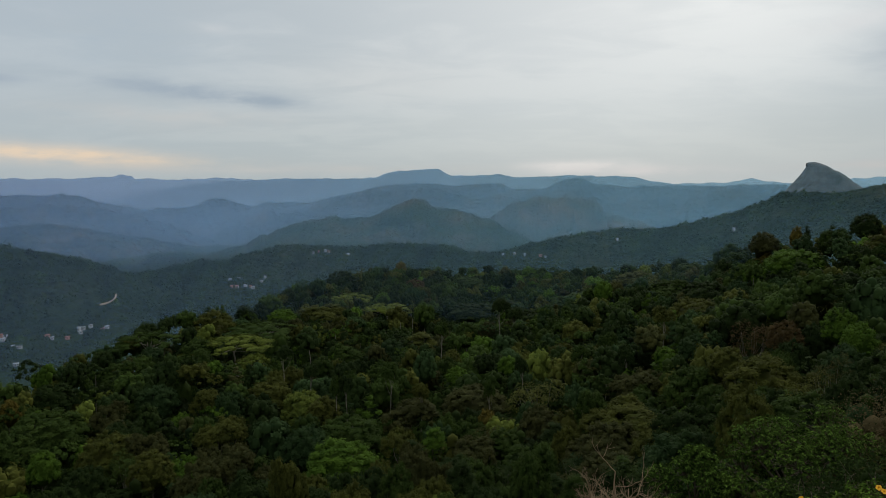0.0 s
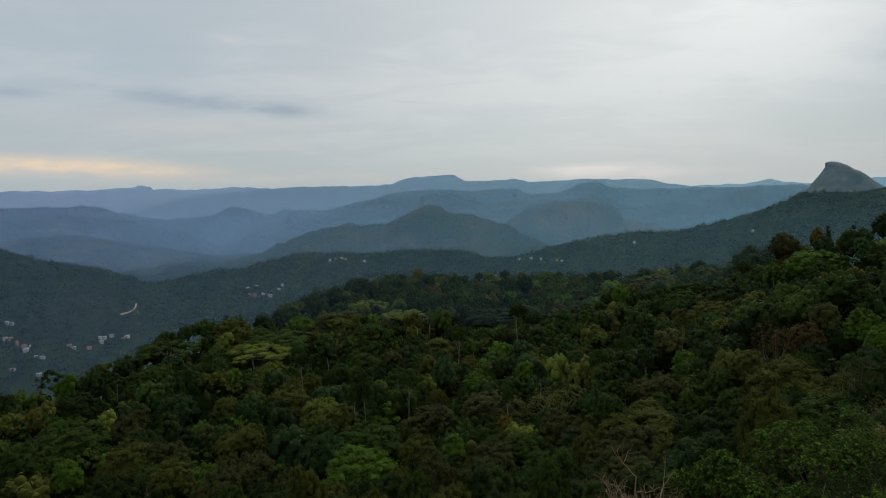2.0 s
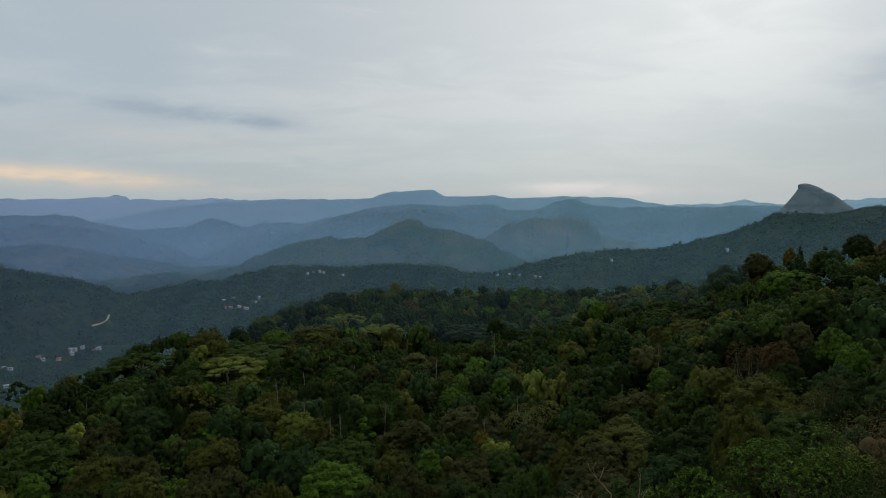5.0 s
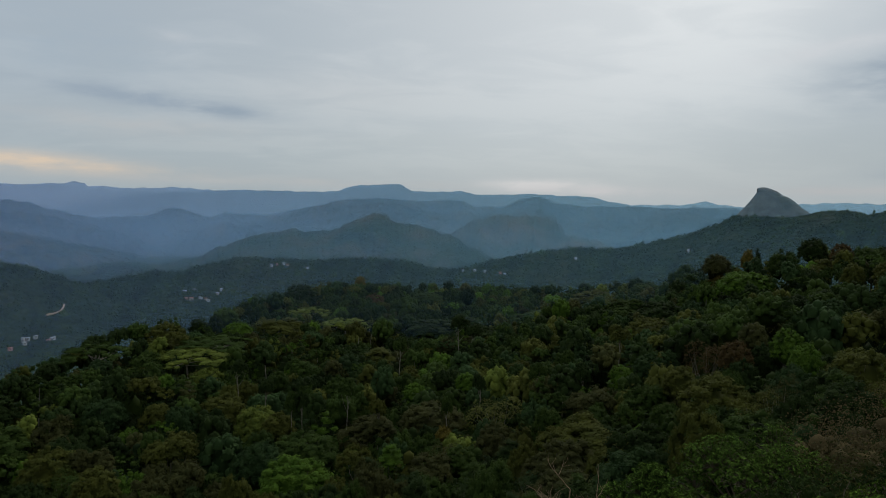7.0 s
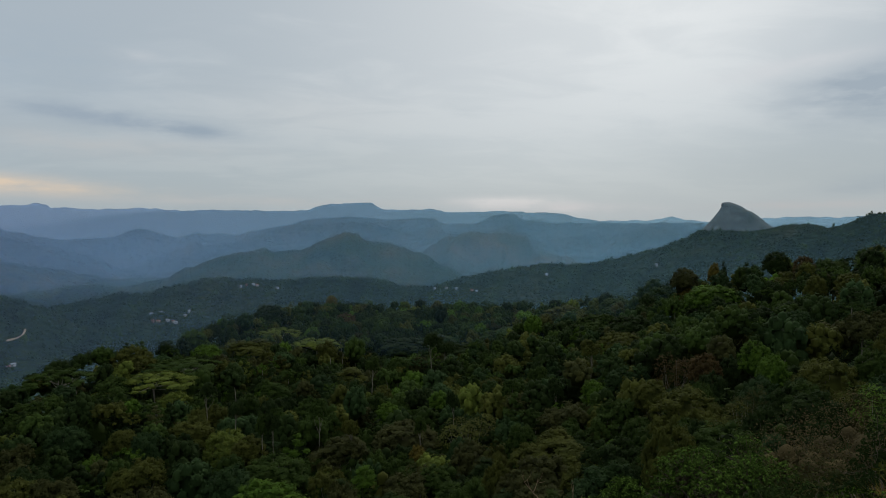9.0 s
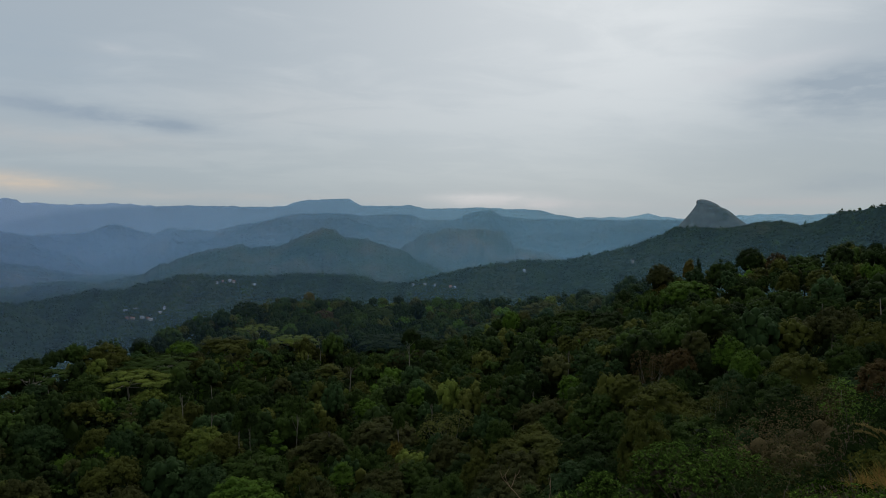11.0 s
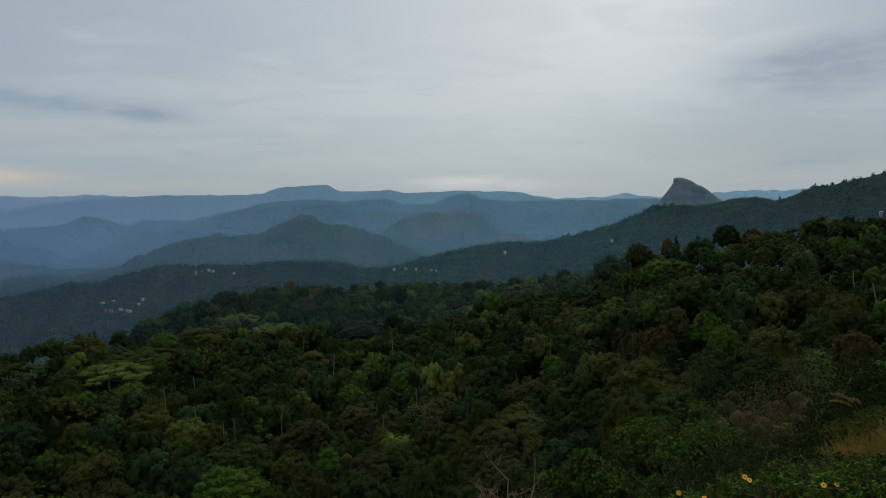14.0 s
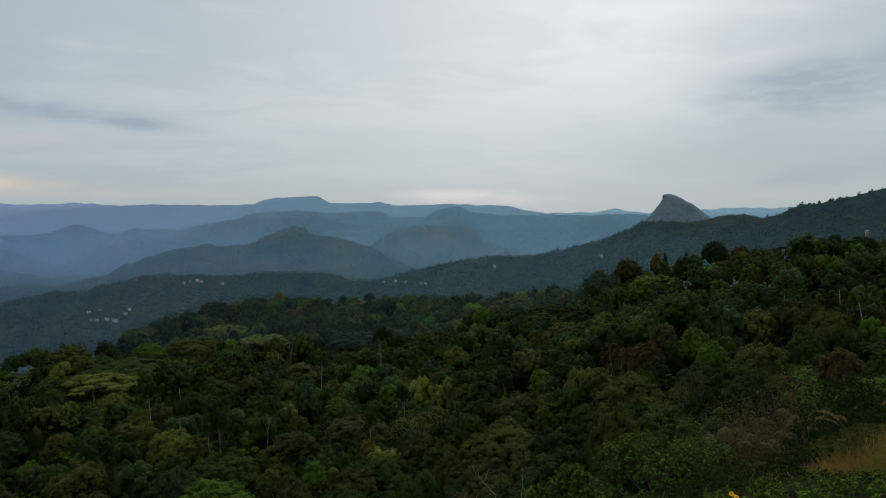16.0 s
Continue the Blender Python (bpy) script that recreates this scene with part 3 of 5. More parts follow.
def crown_cloud(rng, wide, high, kind, leaves, size, few=1.0):
    """Leaf places, facings and sizes of one crown, standing on z = 0, with its clump centres."""
    if kind == "umbrella":
        k = int(64 * few) + 3
        ang, rad = rng.random(k) * 6.283, np.sqrt(rng.random(k)) * 0.92
        spokes = 0.1 * np.sin(ang * 5 + rng.random() * 6)
        tier = np.where(rng.random(k) < 0.22, -0.3, 0.0)
        ctr = np.stack([np.cos(ang) * rad * wide / 2, np.sin(ang) * rad * wide / 2, high * (0.84 + tier + spokes - 0.45 * rad ** 2 + rng.normal(0, 0.035, k))], 1)
        rad3 = np.stack([wide * rng.uniform(0.045, 0.10, k)] * 2 + [high * rng.uniform(0.07, 0.12, k)], 1)
    elif kind == "tall":
        k = int(46 * few)
        h = rng.random(k)
        ang, rad = rng.random(k) * 6.283, 0.74 * np.sin(np.pi * np.clip(0.16 + 0.72 * h, 0, 1)) * rng.uniform(0.45, 1, k)
        ctr = np.stack([np.cos(ang) * rad * wide / 2, np.sin(ang) * rad * wide / 2, high * (0.14 + 0.76 * h)], 1)
        rad3 = np.stack([wide * rng.uniform(0.10, 0.17, k)] * 2 + [high * rng.uniform(0.045, 0.08, k)], 1)
    elif kind == "round":
        ctr, rad3 = dome_clumps(rng, int(130 * few), wide, high * 0.6)
        ctr[:, 2] += high * 0.4
    else:
        parts = []
        for j in range(4):
            a = 1.571 * j + rng.normal(0, 0.4)
            w = wide * rng.uniform(0.42, 0.66)
            c, q = dome_clumps(rng, int(38 * few) + 1, w, w * 0.5 * high / wide * 1.3, -0.1)
            lift = high * rng.uniform(0.3, 0.68)
            parts.append((c + np.array([math.cos(a) * (wide - w) / 2, math.sin(a) * (wide - w) / 2, lift]), q))
        ctr, rad3 = np.concatenate([p[0] for p in parts]), np.concatenate([p[1] for p in parts])
    k = len(ctr)
    share = rng.choice(k, leaves, p=rad3[:, 0] ** 2 / (rad3[:, 0] ** 2).sum())
    outward = unit(ctr - np.array([0, 0, high * 0.25]))[share]
    d = unit(rng.normal(size=(leaves, 3)) + np.array([0, 0, 0.55]) + 0.9 * outward)
    reach = rng.uniform(0.8, 1.12, (leaves, 1)) * (1 + 0.18 * np.abs(rng.normal(size=(leaves, 1))))
    pts = ctr[share] + d * rad3[share] * reach
    facing = unit(0.7 * d + 0.9 * outward + np.array([0, 0, 0.3]) + 0.42 * rng.normal(size=(leaves, 3)))
    return pts, facing, size * rng.uniform(0.6, 1.35, leaves), ctr, rad3


def tube(path, radii, sides=5):
    path, radii = np.asarray(path, float), np.asarray(radii, float)
    t = unit(np.gradient(path, axis=0))
    a = unit(np.cross(t, np.array([0.31, 0.95, 0.05])))
    b = np.cross(t, a)
    ang = np.arange(sides) / sides * 6.283
    v = path[:, None] + radii[:, None, None] * (a[:, None] * np.cos(ang)[None, :, None] + b[:, None] * np.sin(ang)[None, :, None])
    return v.reshape(-1, 3), grid_faces(len(path), sides, True)


def join(pieces):
    vs, fs, at = [], [], 0
    for v, f in pieces:
        vs.append(v)
        fs.append(f + at)
        at += len(v)
    return np.concatenate(vs), np.concatenate(fs)


def trunk_pieces(rng, bole, ctr, thick, limbs=6, lean=0.04):
    """A tapered trunk to the crown's foot and limbs out to its clumps."""
    top = np.array([0, 0, bole + ctr[:, 2].mean() * 0.7])
    bendy = rng.normal(0, lean * bole, 2)
    stem = np.array([[0, 0, -2.0], [bendy[0] * 0.3, bendy[1] * 0.3, bole * 0.45], [bendy[0], bendy[1], bole], top + np.array([*bendy, 0])])
    out = [tube(stem, [thick * 1.25, thick, thick * 0.75, thick * 0.3], 6)]
    for c in ctr[rng.permutation(len(ctr))[:limbs]]:
        start = stem[2] + (stem[3] - stem[2]) * rng.uniform(-0.25, 0.6)
        end = c + np.array([0, 0, bole])
        mid = (start + end) / 2 + np.array([0, 0, -0.08 * np.linalg.norm(end - start)]) + rng.normal(0, 0.3, 3)
        out.append(tube([start, mid, end], [thick * 0.45, thick * 0.3, thick * 0.1], 4))
    return out


TREE_KINDS = {}


def tree_model(key, kind, wide, high, bole, leaves, size, thick, wood, seed, limbs=6, label="", solid=True):
    rng = np.random.default_rng(seed)
    pts, facing, sizes, ctr, rad3 = crown_cloud(rng, wide, high, kind, leaves, size)
    up = np.array([0, 0, bole])
    pieces = [leaf_tips(pts + up, facing, sizes, rng)]
    if solid:
        pieces.append(clump_cores(ctr + up, rad3, rng, 0.82))
        if kind == "round":
            pieces.append(clump_cores(np.array([[0, 0, bole + high * 0.4]]), np.array([[wide * 0.42, wide * 0.42, high * 0.48]]), rng, 0.85, True))
    crown = mesh_of("crown", *join(pieces), LEAVES, True)
    tv, tf = join(trunk_pieces(rng, bole, ctr, thick, limbs))
    TREE_KINDS[key] = (crown, mesh_of("trunk", tv, tf, wood, True), bole + high, wide, label)


for i in range(3):
    tree_model(("round", i), "round", 11, 10.5, 5, 5400, 0.30, 0.26, BARK, 10 + i, label="broad-leaved tree with a dense rounded crown")
    tree_model(("tall", i), "tall", 8, 13, 8, 4600, 0.27, 0.20, PALE_BARK, 20 + i, label="tall narrow forest tree with layered foliage")
    tree_model(("bushy", i), "bushy", 10, 10, 5, 5000, 0.30, 0.22, BARK, 30 + i, label="bushy forest tree with an uneven crown")
for i in range(2):
    tree_model(("emergent", i), "bushy", 6, 6.5, 12.5, 3600, 0.25, 0.15, PALE_BARK, 60 + i, 7, label="slender forest tree with a long bare trunk")
    tree_model(("stalked", i), "round", 7.5, 8.5, 9, 4200, 0.25, 0.17, BARK, 70 + i, label="tree with a rounded crown on a bare trunk")
    tree_model(("umbrella", i), "umbrella", 16, 6.5, 12.5, 4600, 0.30, 0.24, PALE_BARK, 40 + i, 10, label="flat-topped umbrella tree with a pale bare trunk")
    tree_model(("sparse", i), "bushy", 9, 10, 6, 2300, 0.24, 0.13, PALE_BARK, 50 + i, 16, label="thin-leaved tree with pale bare limbs showing", solid=False)

TONES = {"dark": (0.0175, 0.0293, 0.0083), "mid": (0.0288, 0.0474, 0.0103), "olive": (0.052, 0.0578, 0.0127),
         "bright": (0.0511, 0.0926, 0.0122), "brown": (0.0395, 0.0423, 0.0144), "blue": (0.0239, 0.0433, 0.0153),
         "lime": (0.0861, 0.1085, 0.0211), "rust": (0.0543, 0.0376, 0.0153), "gold": (0.0965, 0.0766, 0.017)}
TONE_WORDS = {"dark": "dark green", "mid": "green", "olive": "olive", "bright": "bright green", "brown": "brownish", "blue": "bluish green", "lime": "pale yellow-green",
              "rust": "rusty red", "gold": "golden"}


def plant(key, az, r, ztop, width, tone, turn, group="forest trees"):
    crown, trunk, tall, wide, words = TREE_KINDS[key]
    base = float(ground_height(az, r))
    p = place(az, r, base)
    ob = new("tree")
    h = max((ztop - base) / tall, 0.35)
    s = width / wide
    ob.matrix_world = Matrix.LocRotScale(Vector(p.tolist()), Euler((0, 0, turn)), Vector((s, s, h)))
    part("trunk", trunk, ob)
    c = part("crown", crown, ob)
    c.color = (*TONES[tone], 1)
    tagged(ob, TONE_WORDS[tone] + " " + words, "tree", group)
    return ob


def roll_of_tops(az, r):
    """Broad swells and hollows in the height of the treetops."""
    x, y = r * np.sin(np.radians(az)), r * np.cos(np.radians(az))
    return 13.0 * fractal(x / 36 + 3, y / 36, 2) - 1.0


def canopy_distance(az, el):
    """How far off the treetops lie in a direction below the spur's skyline."""
    r = np.linspace(40, float(smooth_interp(np.array([az]), AZ_KNOTS, CREST_R)[0]), 500)
    e = np.degrees(np.arctan2(canopy(az, r) - EYE, r))
    return float(r[np.argmin(np.abs(e - el))])


taken, clear_view = [], []


def below_standouts(az, r, z, w):
    """Keeps the treetops in front of a tree that stands out below its crown."""
    z = np.array(z, float)
    for a, q, el, wide in clear_view:
        hides = (np.abs(az - a) < wide * 0.45 + np.degrees(0.4 * w / r)) & (r < q - 2)
        z = np.where(hides, np.minimum(z, np.maximum(EYE + r * math.tan(radians(el - 0.42 * wide)), z - 3.2)), z)
    return z


def standout(rows, seed):
    rng = np.random.default_rng(seed)
    for az, el, wide, kind, tone in rows:
        r = canopy_distance(az, el)
        ztop = EYE + r * math.tan(radians(el))
        width = radians(wide) * r * (1.2 if kind == "umbrella" else 1.12)
        slender = (ztop - float(ground_height(az, r))) / width > 1.9 and kind in ("round", "bushy")
        plant(("stalked" if slender else kind, int(rng.integers(2))), az, r, ztop, width, tone, rng.random() * 6.28)
        taken.append((*place(az, r, 0)[:2], width * 0.5))
        clear_view.append((az, r, el, wide))


# trees that stand out: azimuth, height angle of the top, breadth in degrees
STANDOUT_LEFT = [
    (-24.2, -12.4, 4.2, "umbrella", "mid"), (-17.4, -13.3, 4.8, "umbrella", "lime"), (-16.0, -14.8, 2.1, "umbrella", "lime"), (-19.1, -11.0, 3.1, "round", "olive"),
    (-13.6, -11.2, 2.3, "round", "bright"), (-15.1, -12.4, 5.1, "umbrella", "mid"), (-20.4, -13.3, 2.6, "bushy", "mid"), (-31.4, -17.2, 5.2, "round", "mid"),
    (-34.2, -18.1, 3.9, "round", "mid"), (-27.4, -19.4, 4.2, "round", "olive"), (-24.4, -19.5, 3.4, "bushy", "brown"), (-18.9, -19.2, 4.1, "bushy", "olive"),
    (-31.9, -19.9, 2.2, "round", "bright"), (-23.6, -16.4, 3.0, "round", "blue"), (-33.7, -16.0, 1.3, "round", "gold"), (-30.8, -15.3, 3.0, "round", "dark"),
    (-35.4, -14.8, 3.1, "bushy", "dark"), (-26.4, -14.4, 3.0, "bushy", "mid"), (-20.1, -16.9, 2.7, "bushy", "olive"), (-18.1, -17.4, 2.7, "round", "blue"),
    (-14.8, -16.9, 3.8, "round", "olive"), (-27.0, -17.3, 3.2, "bushy", "brown"), (-26.3, -18.7, 3.7, "round", "dark"), (-24.4, -21.3, 3.4, "round", "olive"),
    (-21.1, -22.3, 3.8, "bushy", "brown"), (-18.3, -21.4, 4.1, "bushy", "brown"), (-12.0, -17.9, 3.6, "round", "lime"), (-10.3, -18.6, 2.7, "bushy", "olive"),
    (-8.2, -20.3, 5.4, "round", "mid"), (-11.8, -20.8, 4.1, "round", "blue"), (-9.0, -22.2, 5.9, "round", "bright"),
]
STANDOUT_MIDDLE = [
    (-2.9, -18.9, 4.7, "bushy", "brown"), (-3.7, -21.4, 3.2, "bushy", "olive"), (-0.7, -21.2, 2.4, "tall", "bright"), (3.0, -18.0, 5.5, "round", "brown"),
    (4.0, -19.8, 1.6, "round", "gold"), (5.5, -21.4, 2.9, "round", "mid"), (2.7, -22.0, 4.2, "bushy", "brown"), (8.4, -17.6, 5.3, "sparse", "olive"),
    (-1.7, -13.5, 2.9, "tall", "olive"), (-4.7, -11.1, 3.2, "umbrella", "lime"), (-7.8, -10.2, 3.0, "umbrella", "lime"), (-5.1, -10.1, 1.3, "round", "bright"),
    (-2.3, -9.0, 1.8, "round", "rust"), (-5.0, -15.8, 3.1, "round", "mid"), (1.4, -16.4, 2.2, "round", "bright"), (0.9, -15.0, 1.7, "bushy", "olive"),
    (2.2, -12.7, 2.1, "round", "mid"), (5.8, -10.7, 2.7, "tall", "dark"), (2.7, -11.1, 4.1, "round", "dark"), (8.2, -11.5, 3.7, "round", "dark"),
    (-8.1, -14.2, 2.9, "bushy", "mid"), (-10.2, -11.0, 3.6, "bushy", "olive"), (2.3, -8.8, 2.5, "round", "mid"), (7.5, -7.9, 1.4, "round", "bright"),
    (-8.5, -8.2, 2.8, "round", "dark"), (-3.5, -7.5, 0.9, "round", "gold"),
]
STANDOUT_RIGHT = [
    (16.4, -8.1, 3.6, "round", "olive"), (20.6, -7.2, 2.7, "round", "mid"), (21.9, -8.6, 3.6, "round", "dark"), (19.1, -8.6, 3.3, "bushy", "mid"),
    (25.8, -6.0, 1.8, "bushy", "gold"), (28.1, -5.7, 4.0, "round", "bright"), (21.0, -9.9, 3.7, "round", "olive"), (25.4, -11.6, 3.4, "sparse", "rust"),
    (27.7, -11.2, 2.5, "bushy", "rust"), (21.2, -12.9, 2.5, "round", "blue"), (19.0, -14.0, 2.1, "round", "bright"), (23.7, -13.6, 2.8, "round", "olive"),
    (26.5, -14.0, 5.6, "round", "olive"), (31.0, -13.5, 2.8, "sparse", "brown"), (16.8, -15.7, 4.5, "bushy", "brown"), (20.8, -15.2, 4.0, "bushy", "mid"),
    (26.2, -9.0, 2.7, "round", "mid"), (24.3, -8.4, 2.1, "round", "blue"),
    (31.3, -9.9, 2.4, "round", "bright"), (17.4, -18.3, 6.3, "bushy", "olive"), (15.0, -20.3, 5.5, "round", "brown"), (20.9, -18.4, 5.1, "bushy", "dark"),
    (11.2, -9.9, 3.3, "bushy", "mid"),
]
STANDOUT_CREST = [
    (32.5, -2.9, 1.9, "round", "dark"), (34.4, -3.2, 1.5, "round", "rust"), (28.1, -4.0, 0.9, "round", "gold"), (28.8, -3.8, 0.6, "tall", "dark"),
    (25.9, -4.5, 2.1, "round", "brown"), (33.2, -4.4, 1.9, "tall", "olive"), (36.4, -3.3, 2.6, "round", "mid"), (37.4, -4.3, 1.9, "round", "olive"),
    (39.0, -2.2, 0.9, "tall", "dark"), (40.8, -2.2, 1.1, "umbrella", "dark"), (42.5, -2.3, 1.5, "umbrella", "dark"), (40.8, -3.5, 1.9, "bushy", "bright"),
    (38.7, -3.5, 1.9, "round", "dark"), (36.3, -10.5, 4.5, "round", "olive"), (32.6, -10.8, 2.4, "round", "bright"), (31.2, -9.9, 2.2, "round", "mid"),
    (34.1, -7.3, 2.4, "bushy", "blue"), (38.5, -6.8, 3.0, "bushy", "brown"), (40.7, -7.6, 3.2, "round", "olive"), (41.6, -10.4, 3.2, "bushy", "rust"),
    (35.7, -13.1, 4.0, "bushy", "dark"), (39.2, -9.6, 2.6, "bushy", "mid"),
]
for seed, rows in enumerate((STANDOUT_LEFT, STANDOUT_MIDDLE, STANDOUT_RIGHT, STANDOUT_CREST)):
    standout(rows, seed + 1)

# trees that rise out of the canopy on bare trunks: azimuth, height angles of the top and of the trunk's foot, breadth in degrees
EMERGENT = [
    (5.2, -10.7, -14.3, 1.9, "dark"), (6.2, -11.0, -14.2, 1.9, "dark"), (-0.1, -12.8, -15.0, 1.5, "mid"), (-9.1, -16.6, -19.9, 1.5, "mid"), (-8.3, -17.1, -19.9, 1.3, "dark"),
    (-1.9, -17.3, -20.0, 1.6, "olive"), (14.2, -13.3, -15.7, 1.7, "mid"), (12.0, -14.1, -16.4, 1.6, "mid"), (18.7, -11.0, -13.2, 2.0, "olive"), (7.0, -15.1, -18.1, 1.3, "dark"),
    (-13.5, -14.3, -16.7, 1.5, "dark"), (-11.4, -15.5, -18.1, 1.5, "dark"), (-4.6, -16.3, -19.0, 1.6, "mid"), (15.9, -13.7, -16.2, 1.6, "dark"),
    (4.3, -17.6, -20.0, 1.2, "mid"),
]
for k, (az, el, foot, wide, tone) in enumerate(EMERGENT):
    foot = foot + 0.35 * (el - foot)
    r = canopy_distance(az, foot)
    plant(("emergent", k % 2), az, r, EYE + r * math.tan(radians(el)), radians(wide) * r, tone, 1.3 * k)
    taken.append((*place(az, r, 0)[:2], radians(wide) * r * 0.3))
    clear_view.append((az, r, foot + 0.4 * wide, wide))

# hollows in the canopy, their shade held in dark leaf tones: azimuth, height angle, half breadth, half height
SHADE_HOLLOWS = [(16.53, -12.65, 1.6, 2.0), (-22.23, -14.98, 0.7, 0.8), (-19.61, -15.72, 0.9, 0.7), (-8.16, -18.71, 1.1, 0.8), (-2.69, -18.02, 1.3, 0.7), (12.44, -16.25, 1.3, 0.7), (-15.01, -15.71, 1.3, 0.4), (-0.9, -15.96, 1.3, 0.4)]

rng = np.random.default_rng(3)
near, far = [], []
cell = {}
for x, y, w in taken:
    cell.setdefault((int(x // 14), int(y // 14)), []).append((x, y, w))
for _ in range(30000):
    az = rng.uniform(-41, 50)
    rc = float(smooth_interp(np.array([az]), AZ_KNOTS, CREST_R)[0])
    r = math.sqrt(rng.uniform(62 ** 2, (rc + 25) ** 2))
    x, y, _z = place(az, r, 0)
    w = rng.uniform(5.5, 11.0)
    i, j = int(x // 14), int(y // 14)
    if any(math.hypot(x - a, y - b) < 0.8 * (w / 2 + c) for p in (-1, 0, 1) for q in (-1, 0, 1) for a, b, c in cell.get((i + p, j + q), ())):
        continue
    cell.setdefault((i, j), []).append((x, y, w / 2))
    (near if r < 175 else far).append((az, r, w))
# a lower storey of young trees, added to darken the gaps
under = []
for _ in range(30000):
    az = rng.uniform(-41, 50)
    rc = float(smooth_interp(np.array([az]), AZ_KNOTS, CREST_R)[0])
    r = math.sqrt(rng.uniform(45 ** 2, (rc + 10) ** 2))
    x, y, _z = place(az, r, 0)
    w = rng.uniform(4.5, 7.5)
    i, j = int(x // 14), int(y // 14)
    if any(math.hypot(x - a, y - b) < 0.58 * (w / 2 + c) for p in (-1, 0, 1) for q in (-1, 0, 1) for a, b, c in cell.get((i + p, j + q), ())):
        continue
    cell.setdefault((i, j), []).append((x, y, w / 2))
    under.append((az, r, w))
near.sort(key=lambda e: e[1])
names = ["round", "tall", "bushy", "sparse"]
tone_names = ["dark", "mid", "olive", "bright", "brown", "blue", "lime"]
for k, (az, r, w) in enumerate(near):
    kind = names[rng.choice(4, p=[0.42, 0.2, 0.32, 0.06])]
    tone = tone_names[rng.choice(7, p=[0.40, 0.26, 0.13, 0.03, 0.09, 0.08, 0.01])]
    e = math.degrees(math.atan2(float(canopy(az, r)) - EYE, r))
    # trees behind a hollow get the darkest leaf tone, for its shade
    if any(abs(az - a) < p * 1.4 and 0 < e - q < h + 2.0 for a, q, p, h in SHADE_HOLLOWS):
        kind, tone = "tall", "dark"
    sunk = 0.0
    # trees inside it are sunk, with the shade put into their leaf tone
    if any(((az - a) / p) ** 2 + ((e - q) / h) ** 2 < 1.8 for a, q, p, h in SHADE_HOLLOWS):
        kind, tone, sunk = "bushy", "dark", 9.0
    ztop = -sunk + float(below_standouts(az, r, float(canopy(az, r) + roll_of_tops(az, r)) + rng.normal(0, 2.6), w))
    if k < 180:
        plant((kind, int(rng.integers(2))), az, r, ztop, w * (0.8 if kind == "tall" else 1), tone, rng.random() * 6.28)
    else:
        far.append((az, r, w))


def joined_wood(name, label, spots, leaves, size, rng, seed_models=6, tops=canopy, spread=0.3, capped=False, shade=1.0):
    """Far trees, too many to count, in one mesh: crowns of leaf sprays on short trunks."""
    models = []
    for i in range(seed_models):
        g = np.random.default_rng(100 + i)
        kind = ["round", "bushy", "tall", "round", "umbrella" if leaves > 100 else "round", "bushy"][i % 6]
        dense = leaves > 100
        pts, facing, sizes, ctr, rad3 = crown_cloud(g, 1.0, 0.42 if kind == "umbrella" else 0.9, kind, leaves, size, 0.27)
        keep = slice(None, None, 1 if leaves > 300 else 3) if dense else slice(0, None, 14)
        pieces = [leaf_tips(pts, facing, sizes, g), clump_cores(ctr[keep], rad3[keep] * (1.0 if leaves > 300 else 1.5), g, 0.92)]
        if kind == "round":
            pieces.append(clump_cores(np.array([[0, 0, 0.36]]), np.array([[0.42, 0.42, 0.43]]), g, 0.85, dense))
        models.append((*join(pieces), 0.4 if kind == "umbrella" else 0.85))
    vs, fs, cs, at = [], [], [], 0
    spots = np.asarray(spots)
    ground_tops = tops(spots[:, 0], spots[:, 1]) + np.clip(rng.normal(0, 1, len(spots)), -2, 1.3) * spread * spots[:, 2]
    if capped:
        ground_tops = below_standouts(spots[:, 0], spots[:, 1], ground_tops, spots[:, 2])
    for (az, r, w), level in zip(spots, ground_tops):
        v, f, high = models[rng.choice(seed_models)]
        a = rng.random() * 6.283
        rot = np.array([[math.cos(a), math.sin(a), 0], [-math.sin(a), math.cos(a), 0], [0, 0, 1]])
        tall = w * rng.uniform(1.0, 1.7)
        top = level
        p = v @ rot * np.array([w, w, tall]) + place(az, r, top - tall * high)
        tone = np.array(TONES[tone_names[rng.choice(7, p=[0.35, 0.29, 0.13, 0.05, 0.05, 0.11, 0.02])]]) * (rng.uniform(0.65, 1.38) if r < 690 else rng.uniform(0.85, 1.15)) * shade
        if r > 690:  # plantation patches and older woods on the far slope
            tone = (0.35 * tone + 0.65 * np.array(TONES["mid"]) * 0.8) * (1.0 + 0.3 * math.sin(az * 0.9 + r * 0.011) * math.sin(r * 0.021 - az * 0.37) + 0.22 * math.sin(az * 2.3 - r * 0.017))
        vs.append(p)
        fs.append(f + at)
        cs.append(np.tile(tone, (len(v), 1)))
        at += len(v)
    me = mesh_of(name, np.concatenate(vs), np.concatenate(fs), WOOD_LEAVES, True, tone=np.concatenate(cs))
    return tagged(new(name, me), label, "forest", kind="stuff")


joined_wood("forest", "dense mixed green forest covering the spur", far, 340, 0.06, rng, tops=lambda a, q: canopy(a, q) + roll_of_tops(a, q) * np.clip((smooth_interp(a, AZ_KNOTS, CREST_R) - q) / 60, 0.25, 1), capped=True)


